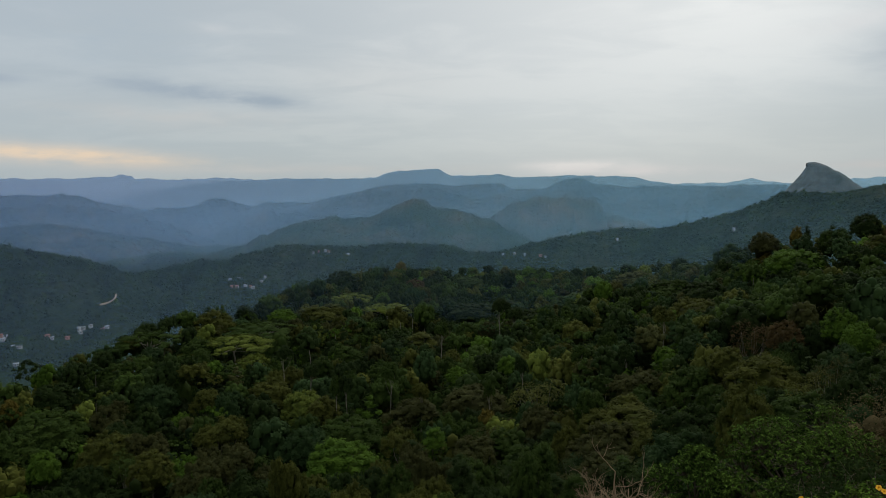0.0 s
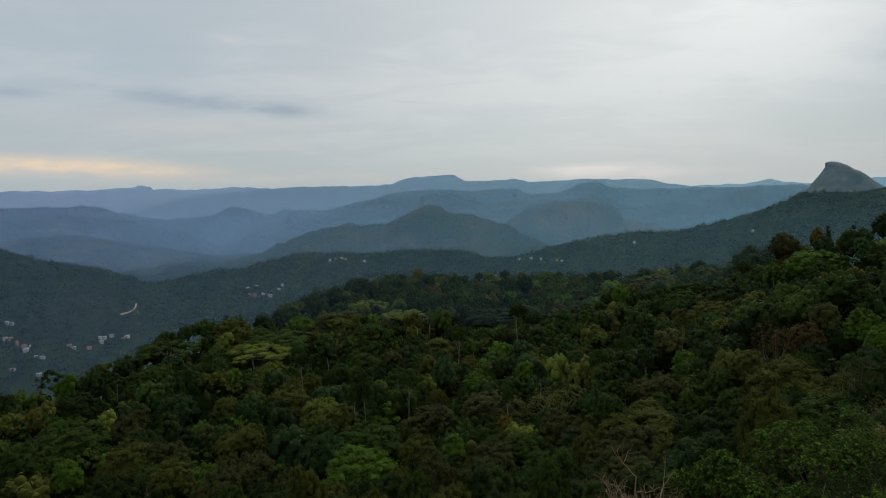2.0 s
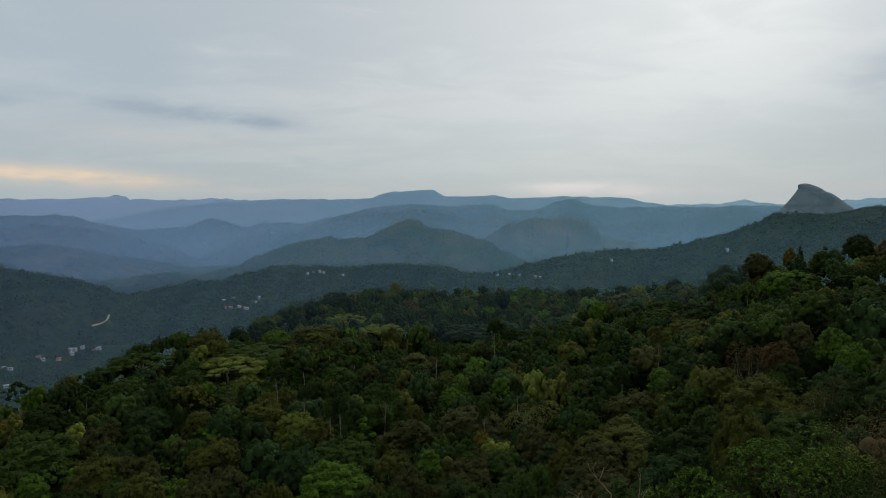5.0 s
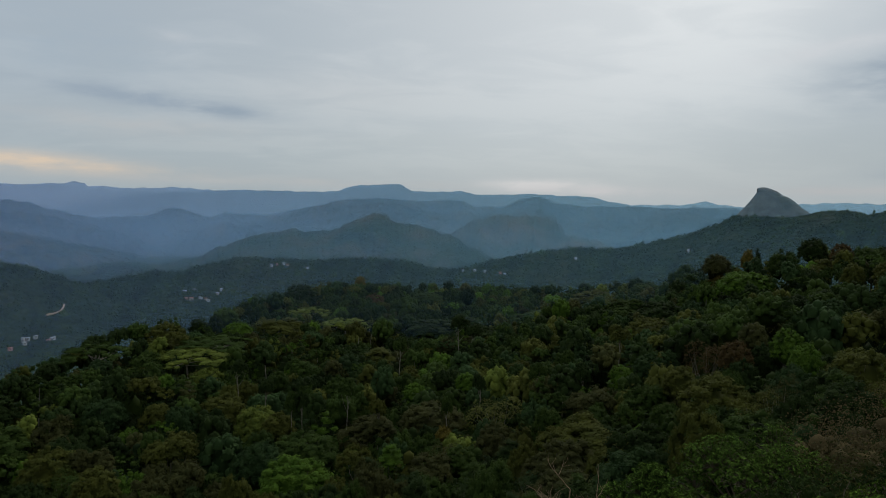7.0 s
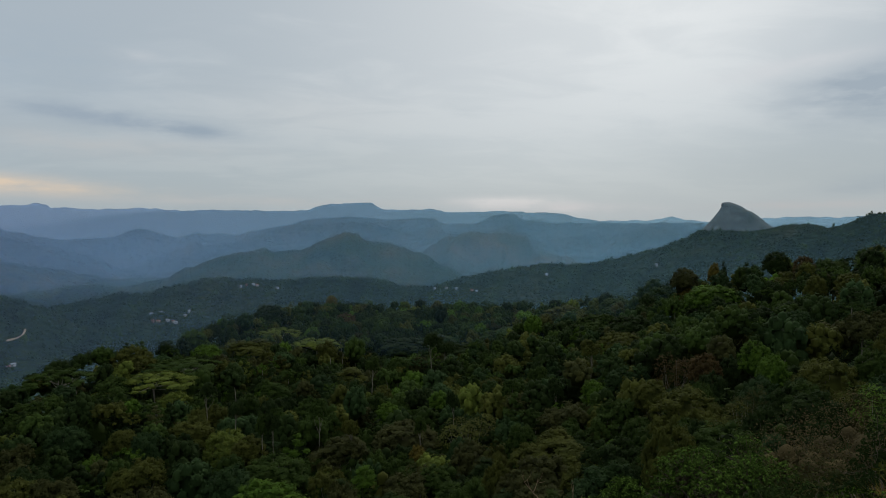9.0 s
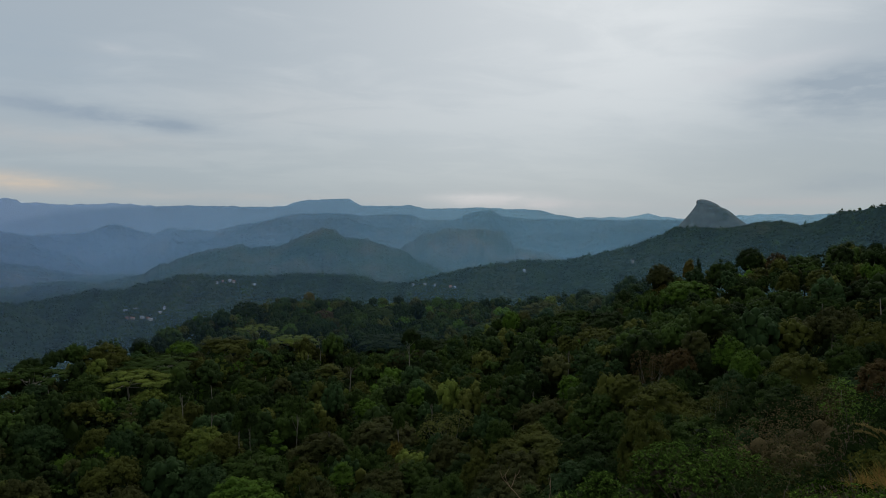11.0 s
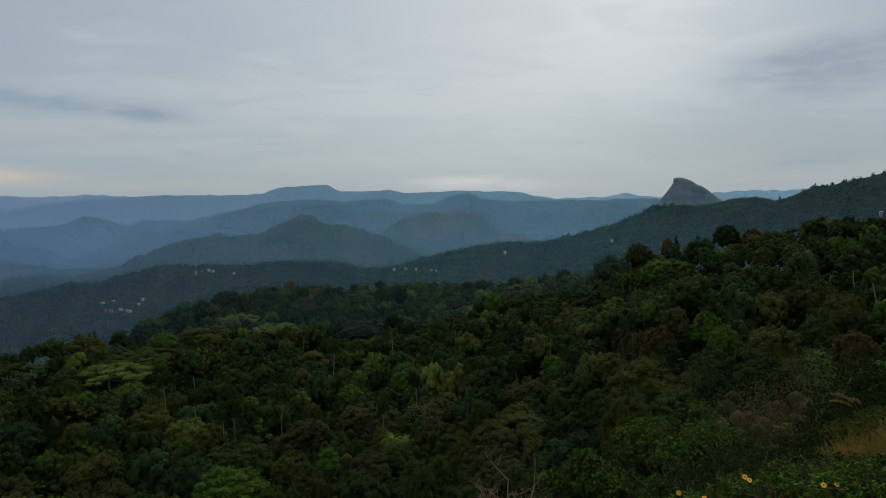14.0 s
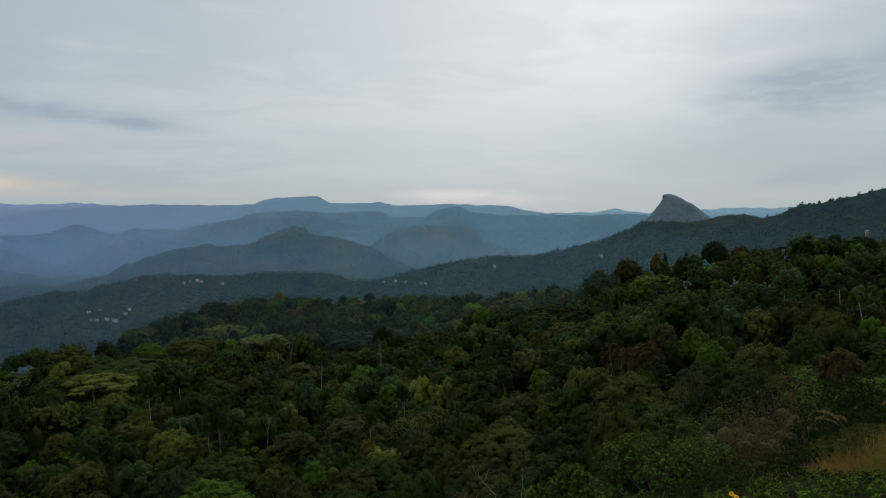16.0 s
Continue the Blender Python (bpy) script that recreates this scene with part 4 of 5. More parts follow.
# leaf colour cut to 0.6: the shade under the crowns is put into it
joined_wood("understorey", "young trees below the canopy, the gaps' shade held in their leaf colour", under, 100, 0.10, rng, tops=lambda a, q: canopy(a, q) + roll_of_tops(a, q) * 0.6 - 5.5, capped=True, shade=0.6)
stems = []
for az, r, w in far:
    if r < 330 and rng.random() < 0.13:
        p = place(az, r, float(ground_height(az, r)))
        tall, lean = rng.uniform(8, 12), rng.normal(0, 0.8, 2)
        stems.append(tube([p, p + np.array([*lean * 0.4, tall * 0.5]), p + np.array([*lean, tall])], [0.17, 0.14, 0.09], 4))
tagged(new("tree_trunk_mass", mesh_of("tree_trunk_mass", *join(stems), PALE_BARK, True)), "pale slender trunks standing in the dark forest", "tree trunks", kind="stuff")


def land(az, r):
    return np.max([f(az, r) for f in SURFACES], axis=0)


# woods on the slopes across the valley
az = rng.uniform(-42, 52, 60000)
r = np.sqrt(rng.uniform(700 ** 2, 1560 ** 2, 60000))
z = land(az, r)
el = np.degrees(np.arctan2(z - EYE, r))
sky_near = smooth_interp(az, AZ_KNOTS, CREST_EL)
seen = (el > sky_near - 0.4) & (fractal(az / 2.0, r / 60, 3) < 0.34)
spots = np.stack([az, r, 5.5 + 12 * rng.random(len(az)) ** 2], 1)[seen & ~((np.abs(az - 29.8) < 3.0) & (el > -1.55))][:8500]
joined_wood("valley_woods", "dark hazy woods over the valley slopes", spots, 22, 0.22, rng, tops=lambda a, q: land(a, q) + 3.8, spread=0.12, shade=0.7)


# ---- the lookout's own slope: shrubs, dry grass and flowers close by ----
def blades(base, along, up, length, width, droop):
    """Lance-shaped leaves: four triangles each, folded down towards the tip."""
    k = len(base)
    side = unit(np.cross(along, up))
    ln, wd = np.asarray(length).reshape(-1, 1) * np.ones((k, 1)), np.asarray(width).reshape(-1, 1) * np.ones((k, 1))

    def at(s):
        return base + along * ln * s - up * ln * droop * s * s
    v = np.stack([at(0), at(0.3) + side * wd * 0.42 + up * wd * 0.12, at(0.3) - side * wd * 0.42 + up * wd * 0.12,
                  at(0.68) + side * wd * 0.38 + up * wd * 0.1, at(0.68) - side * wd * 0.38 + up * wd * 0.1, at(1)], 1).reshape(-1, 3)
    f = np.array([[0, 2, 1], [1, 2, 4], [1, 4, 3], [3, 4, 5]])
    return v, (np.arange(k)[:, None, None] * 6 + f[None]).reshape(-1, 3)


def whorls(centres, axes, count, length, width, rng, droop=0.3, spread=1.0):
    """Rings of leaves round shoot tips."""
    n = len(centres)
    any_side = unit(np.cross(axes, unit(rng.normal(size=(n, 3)))))
    other = np.cross(axes, any_side)
    bs, al, up = [], [], []
    for i in range(count):
        a = 6.283 * i / count + rng.normal(0, 0.25, n)
        out = any_side * np.cos(a)[:, None] + other * np.sin(a)[:, None]
        tilt = rng.uniform(0.05, 0.75, n)[:, None]
        bs.append(centres)
        al.append(unit(out * spread + axes * tilt))
        up.append(unit(axes - out * tilt))
    bs, al, up = np.concatenate(bs), np.concatenate(al), np.concatenate(up)
    m = len(bs)
    return blades(bs, al, up, length * rng.uniform(0.65, 1.2, m), width * rng.uniform(0.8, 1.2, m), droop * rng.uniform(0.4, 1.6, m)[:, None])


# matte leaves: highlights and dark gaps are painted as a wide leaf-to-leaf tone
GLINT_TONED = foliage("shrub_leaves", gloss=0.7, through_light=0.12, spread=2.0)
GLINT_TONED.node_tree.nodes["Principled BSDF"].inputs["Specular IOR Level"].default_value = 0.0
STEM = bark("brown_stem", (0.12, 0.09, 0.06), (0.05, 0.038, 0.026))
TWIG = bark("dry_twig", (0.30, 0.205, 0.12), (0.12, 0.08, 0.048))
STRAW = foliage("dry_straw", gloss=0.8, through_light=0.35)


def spot(az, r, lift=0.0):
    return Vector(place(az, r, float(ground_height(az, r)) + lift).tolist())


def dome_points(n, wide, high, rng, low=-0.1):
    d = unit(rng.normal(size=(n, 3)))
    d[:, 2] = np.abs(d[:, 2]) * (1 - low) + low
    d = unit(d)
    bump = 1 + 0.35 * fractal(d[:, 0] * 2.3 + 4, d[:, 1] * 2.3 + d[:, 2] * 1.7, 4)
    return d * np.array([wide / 2, wide / 2, high]) * bump[:, None], d


TONES["dry"], TONE_WORDS["dry"] = (0.088, 0.070, 0.036), "dry brown"
TONES["deep"], TONE_WORDS["deep"] = (0.036, 0.062, 0.012), "deep green"


def big_leaf_shrub(az, r, ztop, wide, tone, seed, shoots=900, leaf=0.082):
    rng = np.random.default_rng(seed)
    root = spot(az, r)
    high = ztop - root.z
    ob = new("shrub")
    ob.matrix_world = Matrix.Translation(root)
    ctr = np.array([0, 0, high * 0.42])
    lumps = unit(rng.normal(size=(24, 3)) + np.array([0, 0, 0.4])) * np.array([wide * 0.36, wide * 0.36, high * 0.38]) * rng.uniform(0.7, 1.05, (24, 1)) + ctr
    pick = rng.integers(24, size=shoots)
    d = unit(rng.normal(size=(shoots, 3)) + np.array([0, 0, 0.7]) + 0.6 * unit(lumps[pick] - ctr))
    tips = lumps[pick] + d * wide * 0.13 * rng.uniform(0.55, 1.1, (shoots, 1))
    axes = unit(d + np.array([0, 0, 0.5]) + rng.normal(0, 0.3, (shoots, 3)))
    v, f = whorls(tips, axes, 6, leaf, leaf * 0.42, rng, 0.5)
    c = part("foliage", mesh_of("foliage", v, f, GLINT_TONED), ob)
    c.color = (*TONES[tone], 1)
    stems = [tube([[0, 0, -0.3], [0, 0, high * 0.25], list(ctr)], [0.11, 0.09, 0.06], 6)]
    for q in lumps:
        mid = ctr * 0.6 + q * 0.4 + rng.normal(0, 0.1, 3)
        stems.append(tube([ctr * 0.5, mid, q], [0.06, 0.04, 0.015], 5))
    for q, t in list(zip(lumps[pick], tips))[::4]:
        stems.append(tube([q, (q + t) / 2 + rng.normal(0, 0.03, 3), t], [0.012, 0.009, 0.005], 3))
    tagged(part("branch_mass", mesh_of("branch_mass", *join(stems), STEM, True), ob), kind="stuff")
    return tagged(ob, TONE_WORDS[tone] + " shrub with whorls of leaves, glints in their tone", "shrub", "shrubs below the lookout")


big_leaf_shrub(29.3, 20.0, EYE + 20.0 * math.tan(radians(-15.6)), 6.4, "deep", 61, 7000)
big_leaf_shrub(21.8, 19.0, EYE + 19.0 * math.tan(radians(-19.6)), 4.2, "deep", 62, 4600)
big_leaf_shrub(35.5, 17.5, EYE + 17.5 * math.tan(radians(-19.0)), 3.0, "dark", 63, 2200)


def twig_network(rng, root, up, length, thick, depth, out, spread=0.7):
    """Branches that fork again and again."""
    k = 4
    path, d = [np.asarray(root, float)], unit(np.asarray(up, float))
    for _ in range(k):
        d = unit(d + rng.normal(0, 0.16, 3) + np.array([0, 0, 0.04]))
        path.append(path[-1] + d * length / k)
    out.append(tube(path, np.linspace(thick, thick * 0.55, k + 1), 4 if depth < 3 else 6))
    if depth == 0:
        return
    for _ in range(int(rng.integers(2, 4))):
        start = path[int(rng.integers(2, k + 1))]
        twig_network(rng, start, d + rng.normal(0, spread, 3), length * rng.uniform(0.55, 0.8), thick * 0.55, depth - 1, out, spread)


def bare_shrub(az, r, el, seed, label, stems=5, depth=4, spread=0.7):
    """A dead shrub whose topmost twigs reach the height angle el."""
    rng = np.random.default_rng(seed)
    ob = new("dead_shrub")
    root = spot(az, r, -0.1)
    ob.matrix_world = Matrix.Translation(root)
    high = EYE + r * math.tan(radians(el)) - root.z
    fork = np.array([0, 0, max(high - 2.0, 0.2)])
    part("trunk", mesh_of("trunk", *tube([[0, 0, -0.2], fork * 0.5 + np.array([0.1, 0, 0]), fork], [0.09, 0.07, 0.06], 7), TWIG, True), ob)
    for _ in range(stems):
        out = []
        d = np.array([rng.normal(0, 1.3), rng.normal(0, 0.5), 0.7])
        twig_network(rng, fork, d, rng.uniform(0.6, 0.9), 0.034, depth, out, spread)
        part("branch", mesh_of("branch", *join(out), TWIG, True), ob)
    return tagged(ob, label, "shrub")


bare_shrub(15.9, 13.0, -22.0, 71, "leafless dead shrub with tangled grey-brown twigs", 8, 4)
bare_shrub(12.4, 14.0, -24.2, 72, "leafless dead shrub with thin grey twigs", 6, 4)


def thin_shrub(az, r, wide, el, tone, seed, leaves=1600, leaf=0.07, label="thin-leaved dry shrub with bare twigs"):
    rng = np.random.default_rng(seed)
    ob = new("shrub")
    root = spot(az, r, -0.1)
    ob.matrix_world = Matrix.Translation(root)
    high = EYE + r * math.tan(radians(el)) - root.z
    dome = min(high, wide * 0.8)
    fork = np.array([0, 0, high - dome])
    out = [tube([[0, 0, -0.2], fork * 0.5 + np.array([0.05, 0, 0]), fork + np.array([0, 0, 0.1])], [0.08, 0.06, 0.05], 6)]
    for _ in range(7):
        twig_network(rng, fork, np.array([rng.normal(0, 0.5), rng.normal(0, 0.5), 1.0]), dome * 0.42, 0.03, 3, out, 0.6)
    tagged(part("branch_mass", mesh_of("branch_mass", *join(out), STEM, True), ob), kind="stuff")
    pts, d = dome_points(leaves, wide, dome, rng)
    pts = pts * (rng.random((leaves, 1)) ** 0.3) + fork
    ctr, rad3 = dome_clumps(rng, 60, wide * 0.86, dome * 0.86)
    lumps = clump_cores(ctr + fork, rad3, rng, 0.72)
    v, f = join([leaf_quads(pts, unit(d + rng.normal(0, 0.7, (leaves, 3))), leaf * rng.uniform(0.6, 1.4, leaves), rng, 0.6), lumps])
    c = part("foliage", mesh_of("foliage", v, f, STRAW), ob)
    c.color = (*TONES[tone], 1)
    return tagged(ob, TONE_WORDS[tone] + " " + label, "shrub", "shrubs below the lookout")


thin_shrub(35.0, 24.0, 4.6, -15.6, "dry", 81, 7000, 0.075)
thin_shrub(37.3, 21.0, 4.2, -17.2, "brown", 82, 7000, 0.08)
thin_shrub(38.8, 27.0, 5.6, -13.6, "dry", 83, 11000, 0.075, "rounded shrub of fine dense twigs")
thin_shrub(43.4, 20.0, 3.6, -12.2, "dark", 84, 7000, 0.11, "leafy shrub on the slope")
thin_shrub(46.5, 17.0, 3.6, -13.5, "dark", 85, 4000, 0.10, "leafy shrub on the slope")
thin_shrub(33.0, 14.5, 2.4, -21.5, "dark", 86, 1320, 0.128, "low leafy shrub on the slope")
thin_shrub(40.0, 13.5, 2.0, -18.6, "dark", 87, 1200, 0.09, "low weedy shrub on the slope")
thin_shrub(35.0, 12.5, 2.3, -20.0, "dark", 186, 1560, 0.080, "low leafy shrub on the slope")
thin_shrub(37.4, 15.5, 2.6, -18.4, "brown", 187, 1560, 0.096, "dry twiggy shrub on the slope")
thin_shrub(31.0, 11.5, 2.0, -22.6, "dark", 188, 1320, 0.080, "low leafy shrub on the slope")
thin_shrub(47.2, 13.0, 1.8, -15.2, "olive", 181, 1320, 0.080, "leafy weeds on the bank")
thin_shrub(45.2, 14.5, 1.7, -15.6, "olive", 182, 1200, 0.080, "leafy weeds on the bank")
thin_shrub(42.4, 14.0, 1.6, -17.2, "dark", 183, 1200, 0.080, "leafy weeds on the bank")
thin_shrub(38.2, 12.5, 1.5, -20.6, "olive", 184, 1080, 0.080, "leafy weeds on the bank")
thin_shrub(36.2, 11.5, 1.5, -21.8, "brown", 185, 900, 0.080, "dry weeds on the bank")
thin_shrub(44.5, 11.5, 1.8, -17.0, "olive", 88, 1320, 0.080, "low weedy shrub on the slope")


def grass_patch(name, label, az0, az1, r0, r1, count, length, tone, seed, lean=0.5):
    rng = np.random.default_rng(seed)
    az, r = rng.uniform(az0, az1, count), rng.uniform(r0, r1, count)
    keep = fractal(az / 1.6 + seed, r / 1.2, 3) > -0.12
    az, r = az[keep], r[keep]
    k = len(az)
    base = place(az, r, ground_height(az, r) - 0.03)
    d = unit(np.array([0, 0, 1.0]) + rng.normal(0, lean, (k, 3)) + np.array([-0.25, 0.1, 0]))
    up = unit(np.cross(d, unit(rng.normal(size=(k, 3)))))
    v, f = blades(base, d, up, length * rng.uniform(0.5, 1.3, k), 0.007 * np.ones(k), rng.uniform(0.1, 0.8, (k, 1)))
    ob = new(name, mesh_of(name, v, f, STRAW))
    ob.color = (*TONES[tone], 1)
    return tagged(ob, label, "grass", kind="stuff")


TONES["straw"], TONES["hay"], TONES["weed"] = (0.19, 0.115, 0.036), (0.16, 0.135, 0.033), (0.095, 0.10, 0.02)
grass_patch("dry_grass", "dry reddish-brown grass on the bank", 38.0, 49, 8.0, 12.5, 5600, 0.32, "straw", 91, 1.3)
grass_patch("dry_grass", "dry reddish-brown grass at the slope's edge", 32, 37, 8.0, 10.0, 2200, 0.34, "straw", 95, 0.7)
grass_patch("dry_grass", "dry yellowish grass tufts on the bank", 36, 49, 9.0, 15.0, 5200, 0.34, "hay", 92, 0.9)
grass_patch("green_grass", "green weeds and grass on the bank", 38, 49, 7.0, 15.0, 5500, 0.24, "weed", 93, 0.7)


def plume_grass(az, r, seed, tall):
    rng = np.random.default_rng(seed)
    ob = new("plume_grass")
    ob.matrix_world = Matrix.Translation(spot(az, r))
    for _ in range(3):
        lean = np.array([-rng.uniform(0.25, 0.7), rng.normal(0, 0.2), 0])
        s = np.linspace(0, 1, 9)[:, None]
        path = np.array([[0, 0, 1.0]]) * s * tall * rng.uniform(0.8, 1.1) + lean * s ** 2.2 * tall * 0.8 - np.array([[0, 0, 1.0]]) * s ** 5 * tall * 0.25
        stalk = part("stalk", mesh_of("stalk", *tube(path, np.linspace(0.006, 0.003, 9), 3), STRAW, True), ob)
        stalk.color = (*TONES["hay"], 1)
        k = 150
        t = rng.uniform(5.6, 8, k)
        i = np.floor(t).astype(int).clip(0, 7)
        on = path[i] + (path[i + 1] - path[i]) * (t - i)[:, None]
        along = unit(unit(path[i + 1] - path[i]) + rng.normal(0, 0.35, (k, 3)))
        v, f = blades(on, along, unit(np.cross(along, rng.normal(size=(k, 3)))), 0.045 * rng.uniform(0.6, 1.2, k), 0.008 * np.ones(k), 0.2)
        head = part("plume", mesh_of("plume", v, f, STRAW), ob, "feathery golden seed head")
        head.color = (0.22, 0.165, 0.065, 1)
    return tagged(ob, "tall grass with arching golden seed heads", "grass", "plume grasses")


for az, r, tall in ((43.0, 10.2, 0.9), (45.6, 10.4, 1.0)):
    plume_grass(az, r, int(az * 10), tall)


PETAL = material("yellow_petal")
n = noise_at(60, 3)
finish(surface(ramp(n, (0.3, (0.60, 0.27, 0.002)), (0.7, (0.74, 0.38, 0.004))), 0.5))


def flower_mesh():
    """A trumpet flower: a narrow tube that opens into five rounded petals."""
    rings = [(0.0, 0.004), (0.03, 0.006), (0.045, 0.014), (0.055, 0.02)]
    ang = np.arange(10) / 10 * 6.283
    v = [np.array([[q * math.cos(a), q * math.sin(a), z] for a in ang]) for z, q in rings]
    pieces = [(np.concatenate(v), grid_faces(4, 10, True))]
    for i in range(5):
        a = 6.283 * i / 5
        s, w = np.meshgrid(np.linspace(0, 1, 4), np.linspace(-1, 1, 4), indexing="ij")
        rad = 0.018 + 0.034 * s
        half = (0.55 + 0.25 * np.sin(s * 3.0)) * np.where(s > 0.9, 0.55, 1.0)
        an = a + w * half * 0.95
        z = 0.054 + 0.008 * s - 0.006 * s ** 3 + 0.003 * w * s
        pieces.append((np.stack([rad * np.cos(an), rad * np.sin(an), z], -1).reshape(-1, 3), grid_faces(4, 4)))
    return mesh_of("flower", *join(pieces), PETAL, True)


FLOWER = flower_mesh()


def flowering_shrub(az, r, wide, high, seed):
    rng = np.random.default_rng(seed)
    ob = new("flowering_shrub")
    ob.matrix_world = Matrix.Translation(spot(az, r))
    n = int(320 * wide)
    tips, d = dome_points(n, wide, high, rng, -0.15)
    d = unit(d * np.array([0.6, 0.6, 1]) + np.array([0, 0, 0.5]) + rng.normal(0, 0.2, (n, 3)))
    pieces, stems = [], []
    for s in (0.0, 0.04, 0.09):
        pieces.append(whorls(tips - d * s, d, 5, 0.046 - 0.010 * (s == 0), 0.015, rng, 0.3))
    for p, q in zip(tips, d):
        stems.append(tube([p - q * 0.5, p - q * 0.2, p], [0.006, 0.005, 0.003], 3))
    c = part("foliage", mesh_of("foliage", *join(pieces), GLINT_TONED), ob)
    c.color = (0.040, 0.070, 0.011, 1)
    tagged(part("stem_mass", mesh_of("stem_mass", *join(stems), STEM, True), ob), kind="stuff")
    return tagged(ob, "green shrub with yellow trumpet flowers", "shrub", "flowering shrubs")


shrubs = []
for k, (az, r, wide) in enumerate(((27.5, 6.6, 1.1), (31.5, 6.4, 1.3), (35.5, 6.2, 1.3), (39.5, 6.0, 1.4), (44.0, 6.0, 1.5),
                                   (48.5, 6.0, 1.5), (33.5, 7.4, 1.2), (42.0, 7.2, 1.2), (24.0, 7.0, 0.9))):
    el = np.interp(az, [24, 30, 36, 40, 44, 48], [-26.8, -25.0, -23.4, -22.2, -20.6, -19])
    shrubs.append((az, flowering_shrub(az, r, wide, EYE + r * math.tan(radians(el)) - spot(az, r).z, 300 + k)))
rng = np.random.default_rng(5)
for az, el in ((29.8, -24.0), (31.9, -24.2), (33.2, -24.0), (30.1, -24.7), (34.8, -22.2), (35.1, -22.4), (37.4, -23.3), (37.8, -22.9), (40.3, -21.8), (41.1, -21.6)):
    host = min(shrubs, key=lambda e: abs(e[0] - az))[1]
    r = 5.5 + 0.3 * rng.random()
    fl = part("flower", FLOWER, host, "yellow trumpet flower")
    p = Vector(place(az, r, EYE + r * math.tan(radians(el))).tolist()) - host.matrix_world.translation
    fl.matrix_local = Matrix.LocRotScale(p, Euler((rng.uniform(0.3, 1.3), rng.uniform(-0.5, 0.5), rng.uniform(-0.8, 0.8))), Vector((0.42,) * 3))


# ---- houses across the valley ----
WALLS = {}
for word, tint in (("white", (0.38, 0.38, 0.37)), ("cream", (0.34, 0.30, 0.23)), ("pink", (0.42, 0.21, 0.16))):
    WALLS[word] = material(word + "_plaster")
    n = noise_at(0.8, 5)
    finish(surface(mix_rgb(1.0, tint, ramp(n, (0.3, (0.75, 0.74, 0.72)), (0.7, (1, 1, 1))), "MULTIPLY"), 0.85, n, 0.2, 0.02))
ROOFS = {}
for word, tint in (("tiled", (0.30, 0.11, 0.06)), ("tin", (0.34, 0.36, 0.37)), ("grey", (0.24, 0.24, 0.24))):
    ROOFS[word] = material(word + "_roof")
    n = noise_at(1.2, 5, stretch=(1, 4, 1))
    finish(surface(mix_rgb(1.0, tint, ramp(n, (0.3, (0.65, 0.63, 0.6)), (0.7, (1.1, 1.1, 1.1))), "MULTIPLY"), 0.6, n, 0.3, 0.05))
DARK_GLASS = material("window_glass")
finish(surface((0.02, 0.025, 0.03), 0.15, spec=0.5))


def box(x0, x1, y0, y1, z0, z1):
    v = np.array([(x, y, z) for z in (z0, z1) for x, y in ((x0, y0), (x1, y0), (x1, y1), (x0, y1))], float)
    f = np.array([[0, 3, 2, 1], [4, 5, 6, 7], [0, 1, 5, 4], [1, 2, 6, 5], [2, 3, 7, 6], [3, 0, 4, 7]])
    return v, f


def house(az, el, wide, deep, storeys, wall, roof, turn):
    """A small house standing on the slope that lies in the given direction."""
    q = np.linspace(560, 1700, 1500)
    e = np.degrees(np.arctan2(land(az, q) - EYE, q))
    hit = np.argmax((e >= el) & (q > 640))
    r = float(q[hit]) if e.max() >= el else 1200.0
    h = 2.2 * storeys
    ob = new("house")
    ob.matrix_world = pose(*place(az, r, float(land(az, r)) + 1.6).tolist(), 0, 0, -az + turn)
    part("wall", mesh_of("wall", *box(-wide / 2, wide / 2, -deep / 2, deep / 2, -4, h), WALLS[wall]), ob)
    o, rise = 0.5, deep * 0.28
    x, y = wide / 2 + o, deep / 2 + o
    v = np.array([(-x, -y, h), (x, -y, h), (x, y, h), (-x, y, h), (-x, 0, h + rise), (x, 0, h + rise),
                  (-x, -y, h - 0.2), (x, -y, h - 0.2), (x, y, h - 0.2), (-x, y, h - 0.2)], float)
    f = np.array([[0, 1, 5, 4], [2, 3, 4, 5], [1, 2, 5, 5], [3, 0, 4, 4], [6, 9, 8, 7], [0, 6, 7, 1], [2, 8, 9, 3], [1, 7, 8, 2], [3, 9, 6, 0]])
    t = np.array([[a[0], a[1], a[2]] for a in f] + [[a[0], a[2], a[3]] for a in f if a[2] != a[3]])
    part("roof", mesh_of("roof", v, t, ROOFS[roof]), ob)
    for s in range(storeys):
        for k in range(3):
            cx, z = (k - 1) * wide / 3.0, 2.4 * s + 0.8
            if s == 0 and k == 1:
                part("door", mesh_of("door", *box(cx - 0.5, cx + 0.5, -deep / 2 - 0.06, -deep / 2 + 0.1, 0, 2.1), STEM), ob)
            else:
                part("window", mesh_of("window", *box(cx - 0.5, cx + 0.5, -deep / 2 - 0.05, -deep / 2 + 0.1, z, z + 1.1), DARK_GLASS), ob)
    return tagged(ob, wall + " walled house with a " + {"tiled": "red tiled", "tin": "pale tin", "grey": "grey"}[roof] + " roof among trees", "house", "village houses")


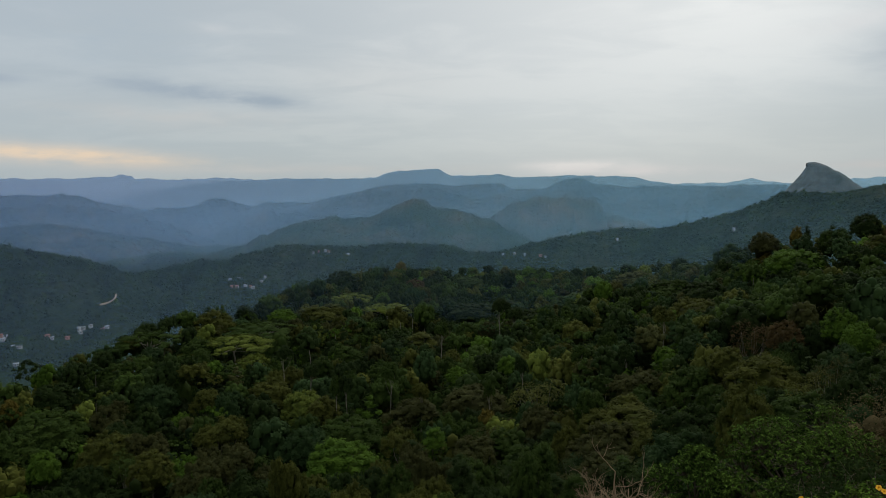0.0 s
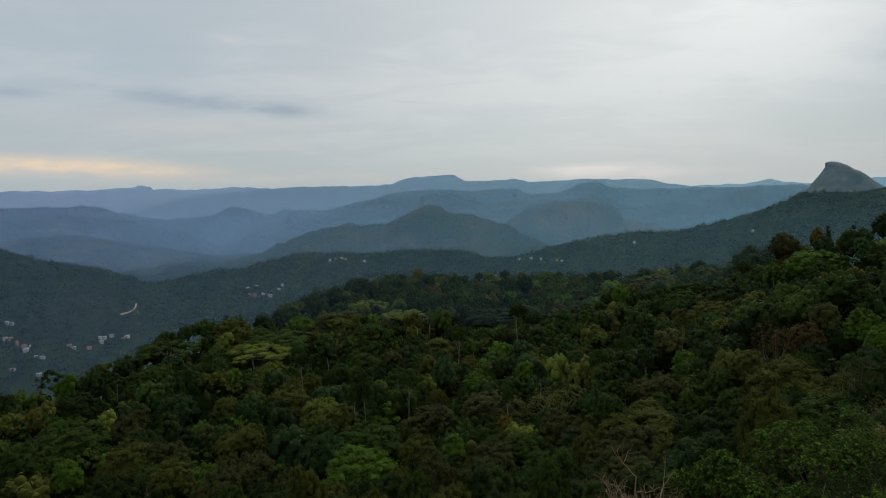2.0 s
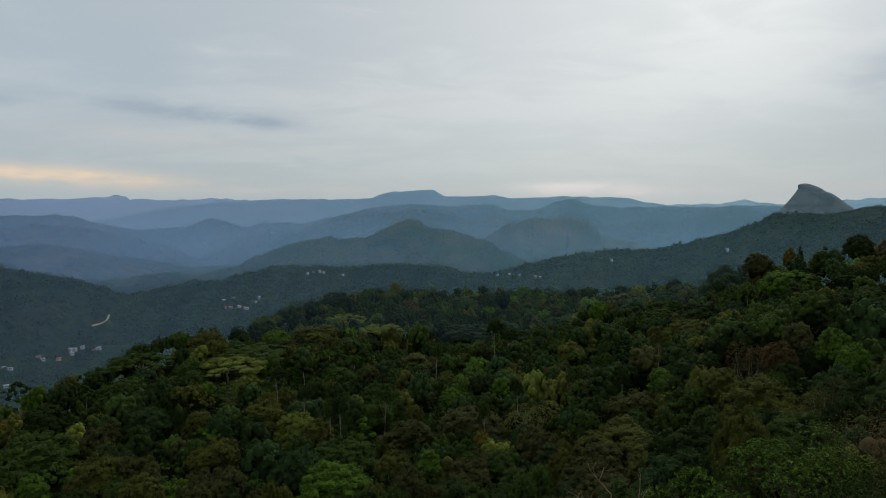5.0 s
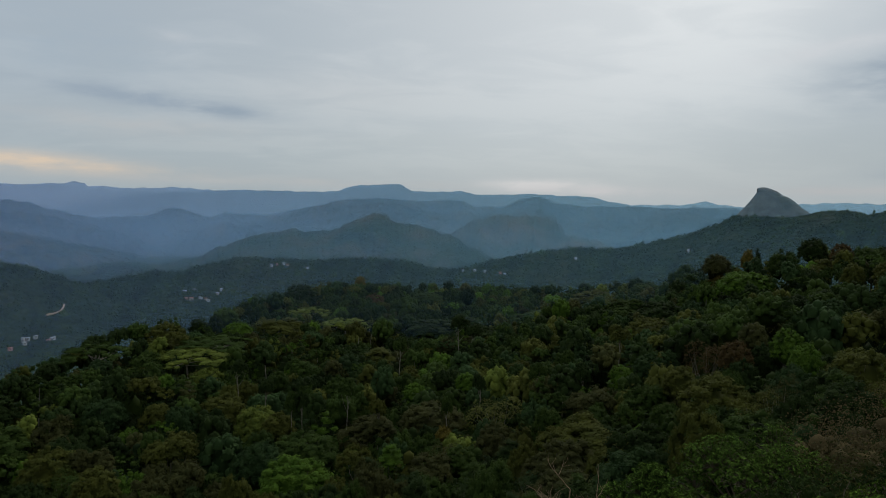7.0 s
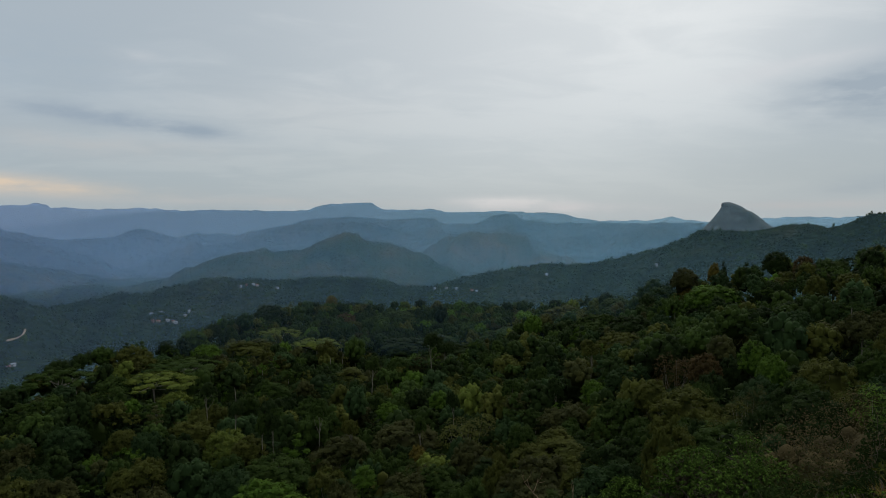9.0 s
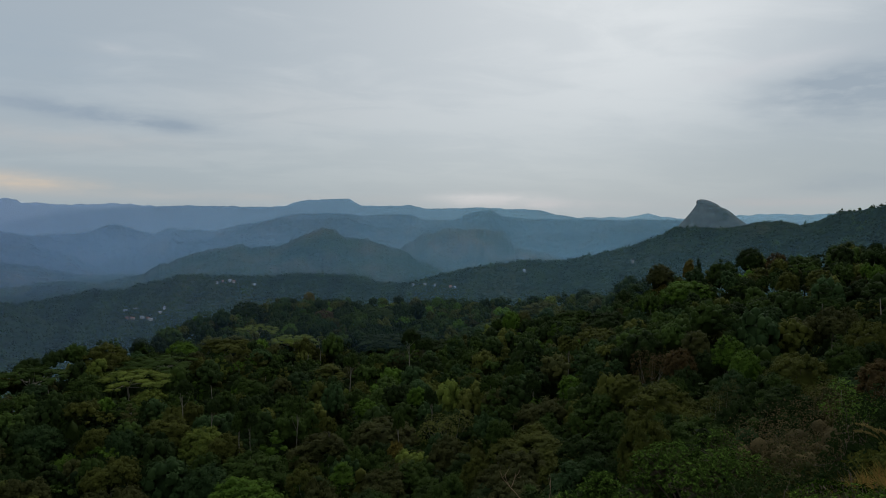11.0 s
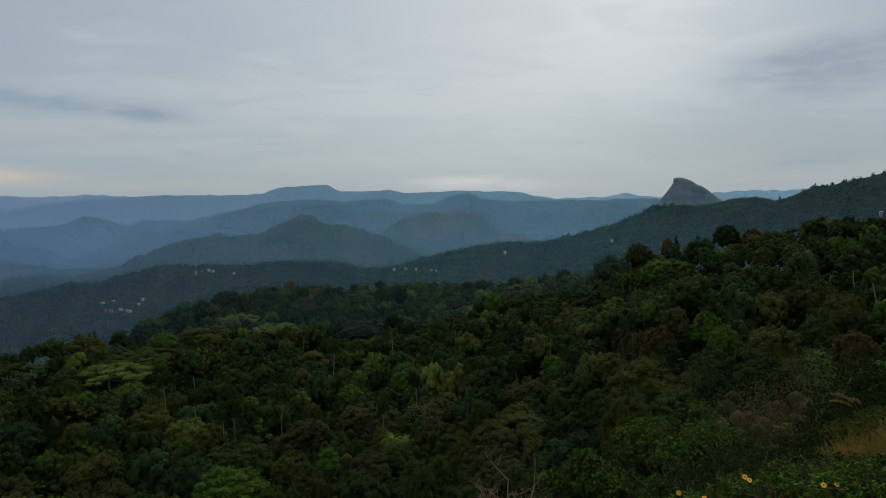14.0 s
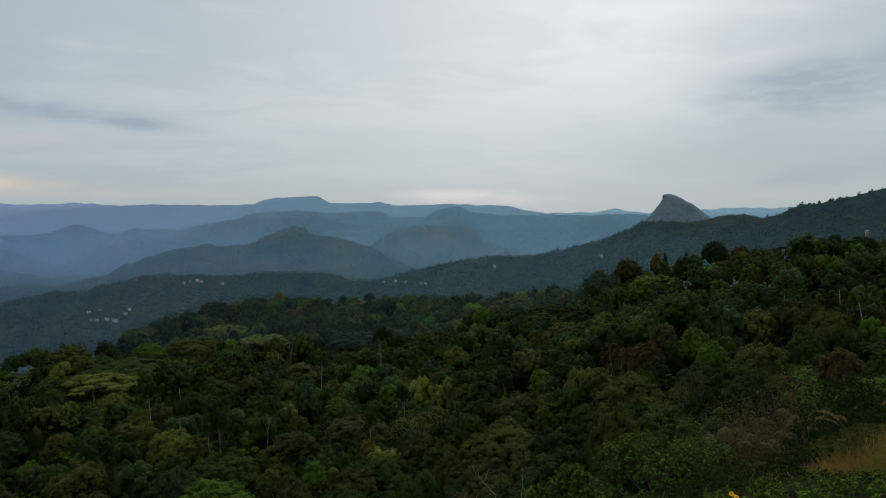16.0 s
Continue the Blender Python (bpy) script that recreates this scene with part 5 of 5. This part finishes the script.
VILLAGE = [
    (-34.8, -9.8, 1, "white", "tin"), (-34.5, -9.9, 1, "cream", "grey"), (-35.0, -10.9, 1, "white", "grey"), (-34.7, -10.95, 1, "pink", "tiled"),
    (-34.3, -11.4, 2, "pink", "tiled"), (-33.9, -11.6, 1, "pink", "tiled"), (-33.6, -11.7, 1, "white", "tin"), (-33.8, -11.9, 1, "white", "tin"),
    (-33.2, -12.5, 1, "cream", "grey"), (-32.8, -12.6, 1, "white", "grey"), (-31.0, -12.0, 1, "pink", "tiled"), (-30.7, -12.2, 1, "white", "tin"),
    (-28.9, -11.8, 2, "white", "tin"), (-28.6, -11.7, 1, "white", "tin"), (-28.8, -12.0, 1, "white", "tin"), (-29.7, -12.3, 1, "pink", "tiled"),
    (-28.1, -11.6, 1, "white", "grey"), (-27.3, -11.9, 1, "pink", "tiled"), (-27.0, -11.8, 1, "white", "tin"), (-34.7, -13.2, 1, "cream", "tiled"),
    (-33.1, -13.8, 1, "white", "tin"), (-17.7, -8.75, 1, "white", "tin"), (-17.0, -8.65, 1, "cream", "grey"), (-17.6, -9.3, 1, "pink", "tiled"),
    (-17.2, -9.35, 1, "cream", "tiled"), (-16.5, -9.3, 1, "white", "tin"), (-16.1, -9.4, 1, "cream", "tiled"), (-15.9, -9.5, 1, "white", "tin"),
    (-14.9, -8.65, 1, "white", "tin"), (-15.2, -9.0, 1, "cream", "grey"), (-10.9, -6.75, 1, "white", "grey"), (-10.4, -6.65, 1, "pink", "tiled"),
    (-9.9, -6.6, 1, "white", "tin"), (-9.6, -6.7, 1, "cream", "tiled"), (-8.0, -6.95, 1, "white", "tin"), (5.3, -7.0, 1, "white", "tin"),
    (6.3, -6.95, 1, "cream", "grey"), (7.2, -7.0, 1, "white", "grey"), (8.5, -7.1, 1, "pink", "tiled"), (8.9, -7.2, 1, "white", "tin"),
    (23.7, -4.6, 2, "white", "grey"), (14.8, -5.6, 1, "white", "tin"), (42.7, -2.2, 2, "pink", "grey"),
]
rng = np.random.default_rng(12)
for az, el, storeys, wall, roof in VILLAGE:
    house(az, el, rng.uniform(3.2, 6.0), rng.uniform(2.8, 3.6), storeys, wall, roof, rng.uniform(-40, 40))


# ---- a dirt road winding over the valley hill ----
EARTH = material("bare_earth")
n = noise_at(0.5, 6)
finish(surface(ramp(n, (0.3, (0.20, 0.14, 0.085)), (0.7, (0.34, 0.25, 0.16))), 0.95, n, 0.4, 0.1))
bends = [(-26.21, -9.45), (-26.26, -9.66), (-26.39, -9.87), (-26.63, -10.02), (-26.95, -10.12), (-27.34, -10.17)]
t = np.linspace(0, len(bends) - 1, 60)
az = np.interp(t, range(len(bends)), [p[0] for p in bends])
el = np.interp(t, range(len(bends)), [p[1] for p in bends])
q = np.linspace(900, 1600, 900)
rr = []
for a, e in zip(az, el):
    up = np.degrees(np.arctan2(land(a, q) - EYE, q)) >= e
    rr.append(float(q[np.argmax(up)]))
rr = np.convolve(np.pad(rr, 4, mode="edge"), np.ones(9) / 9, mode="valid")
left, right = place(az - 0.06, rr - 1.5, land(az - 0.06, rr - 1.5) + 5.5), place(az + 0.06, rr + 1.5, land(az + 0.06, rr + 1.5) + 6.0)
low = np.array([0, 0, 1.5])
ring = np.stack([left - low, left, right, right - low]).reshape(-1, 3)
road = new("road", mesh_of("road", ring, grid_faces(4, 60), EARTH))
tagged(road, "pale winding dirt road on a wooded hill", "road", kind="structure")
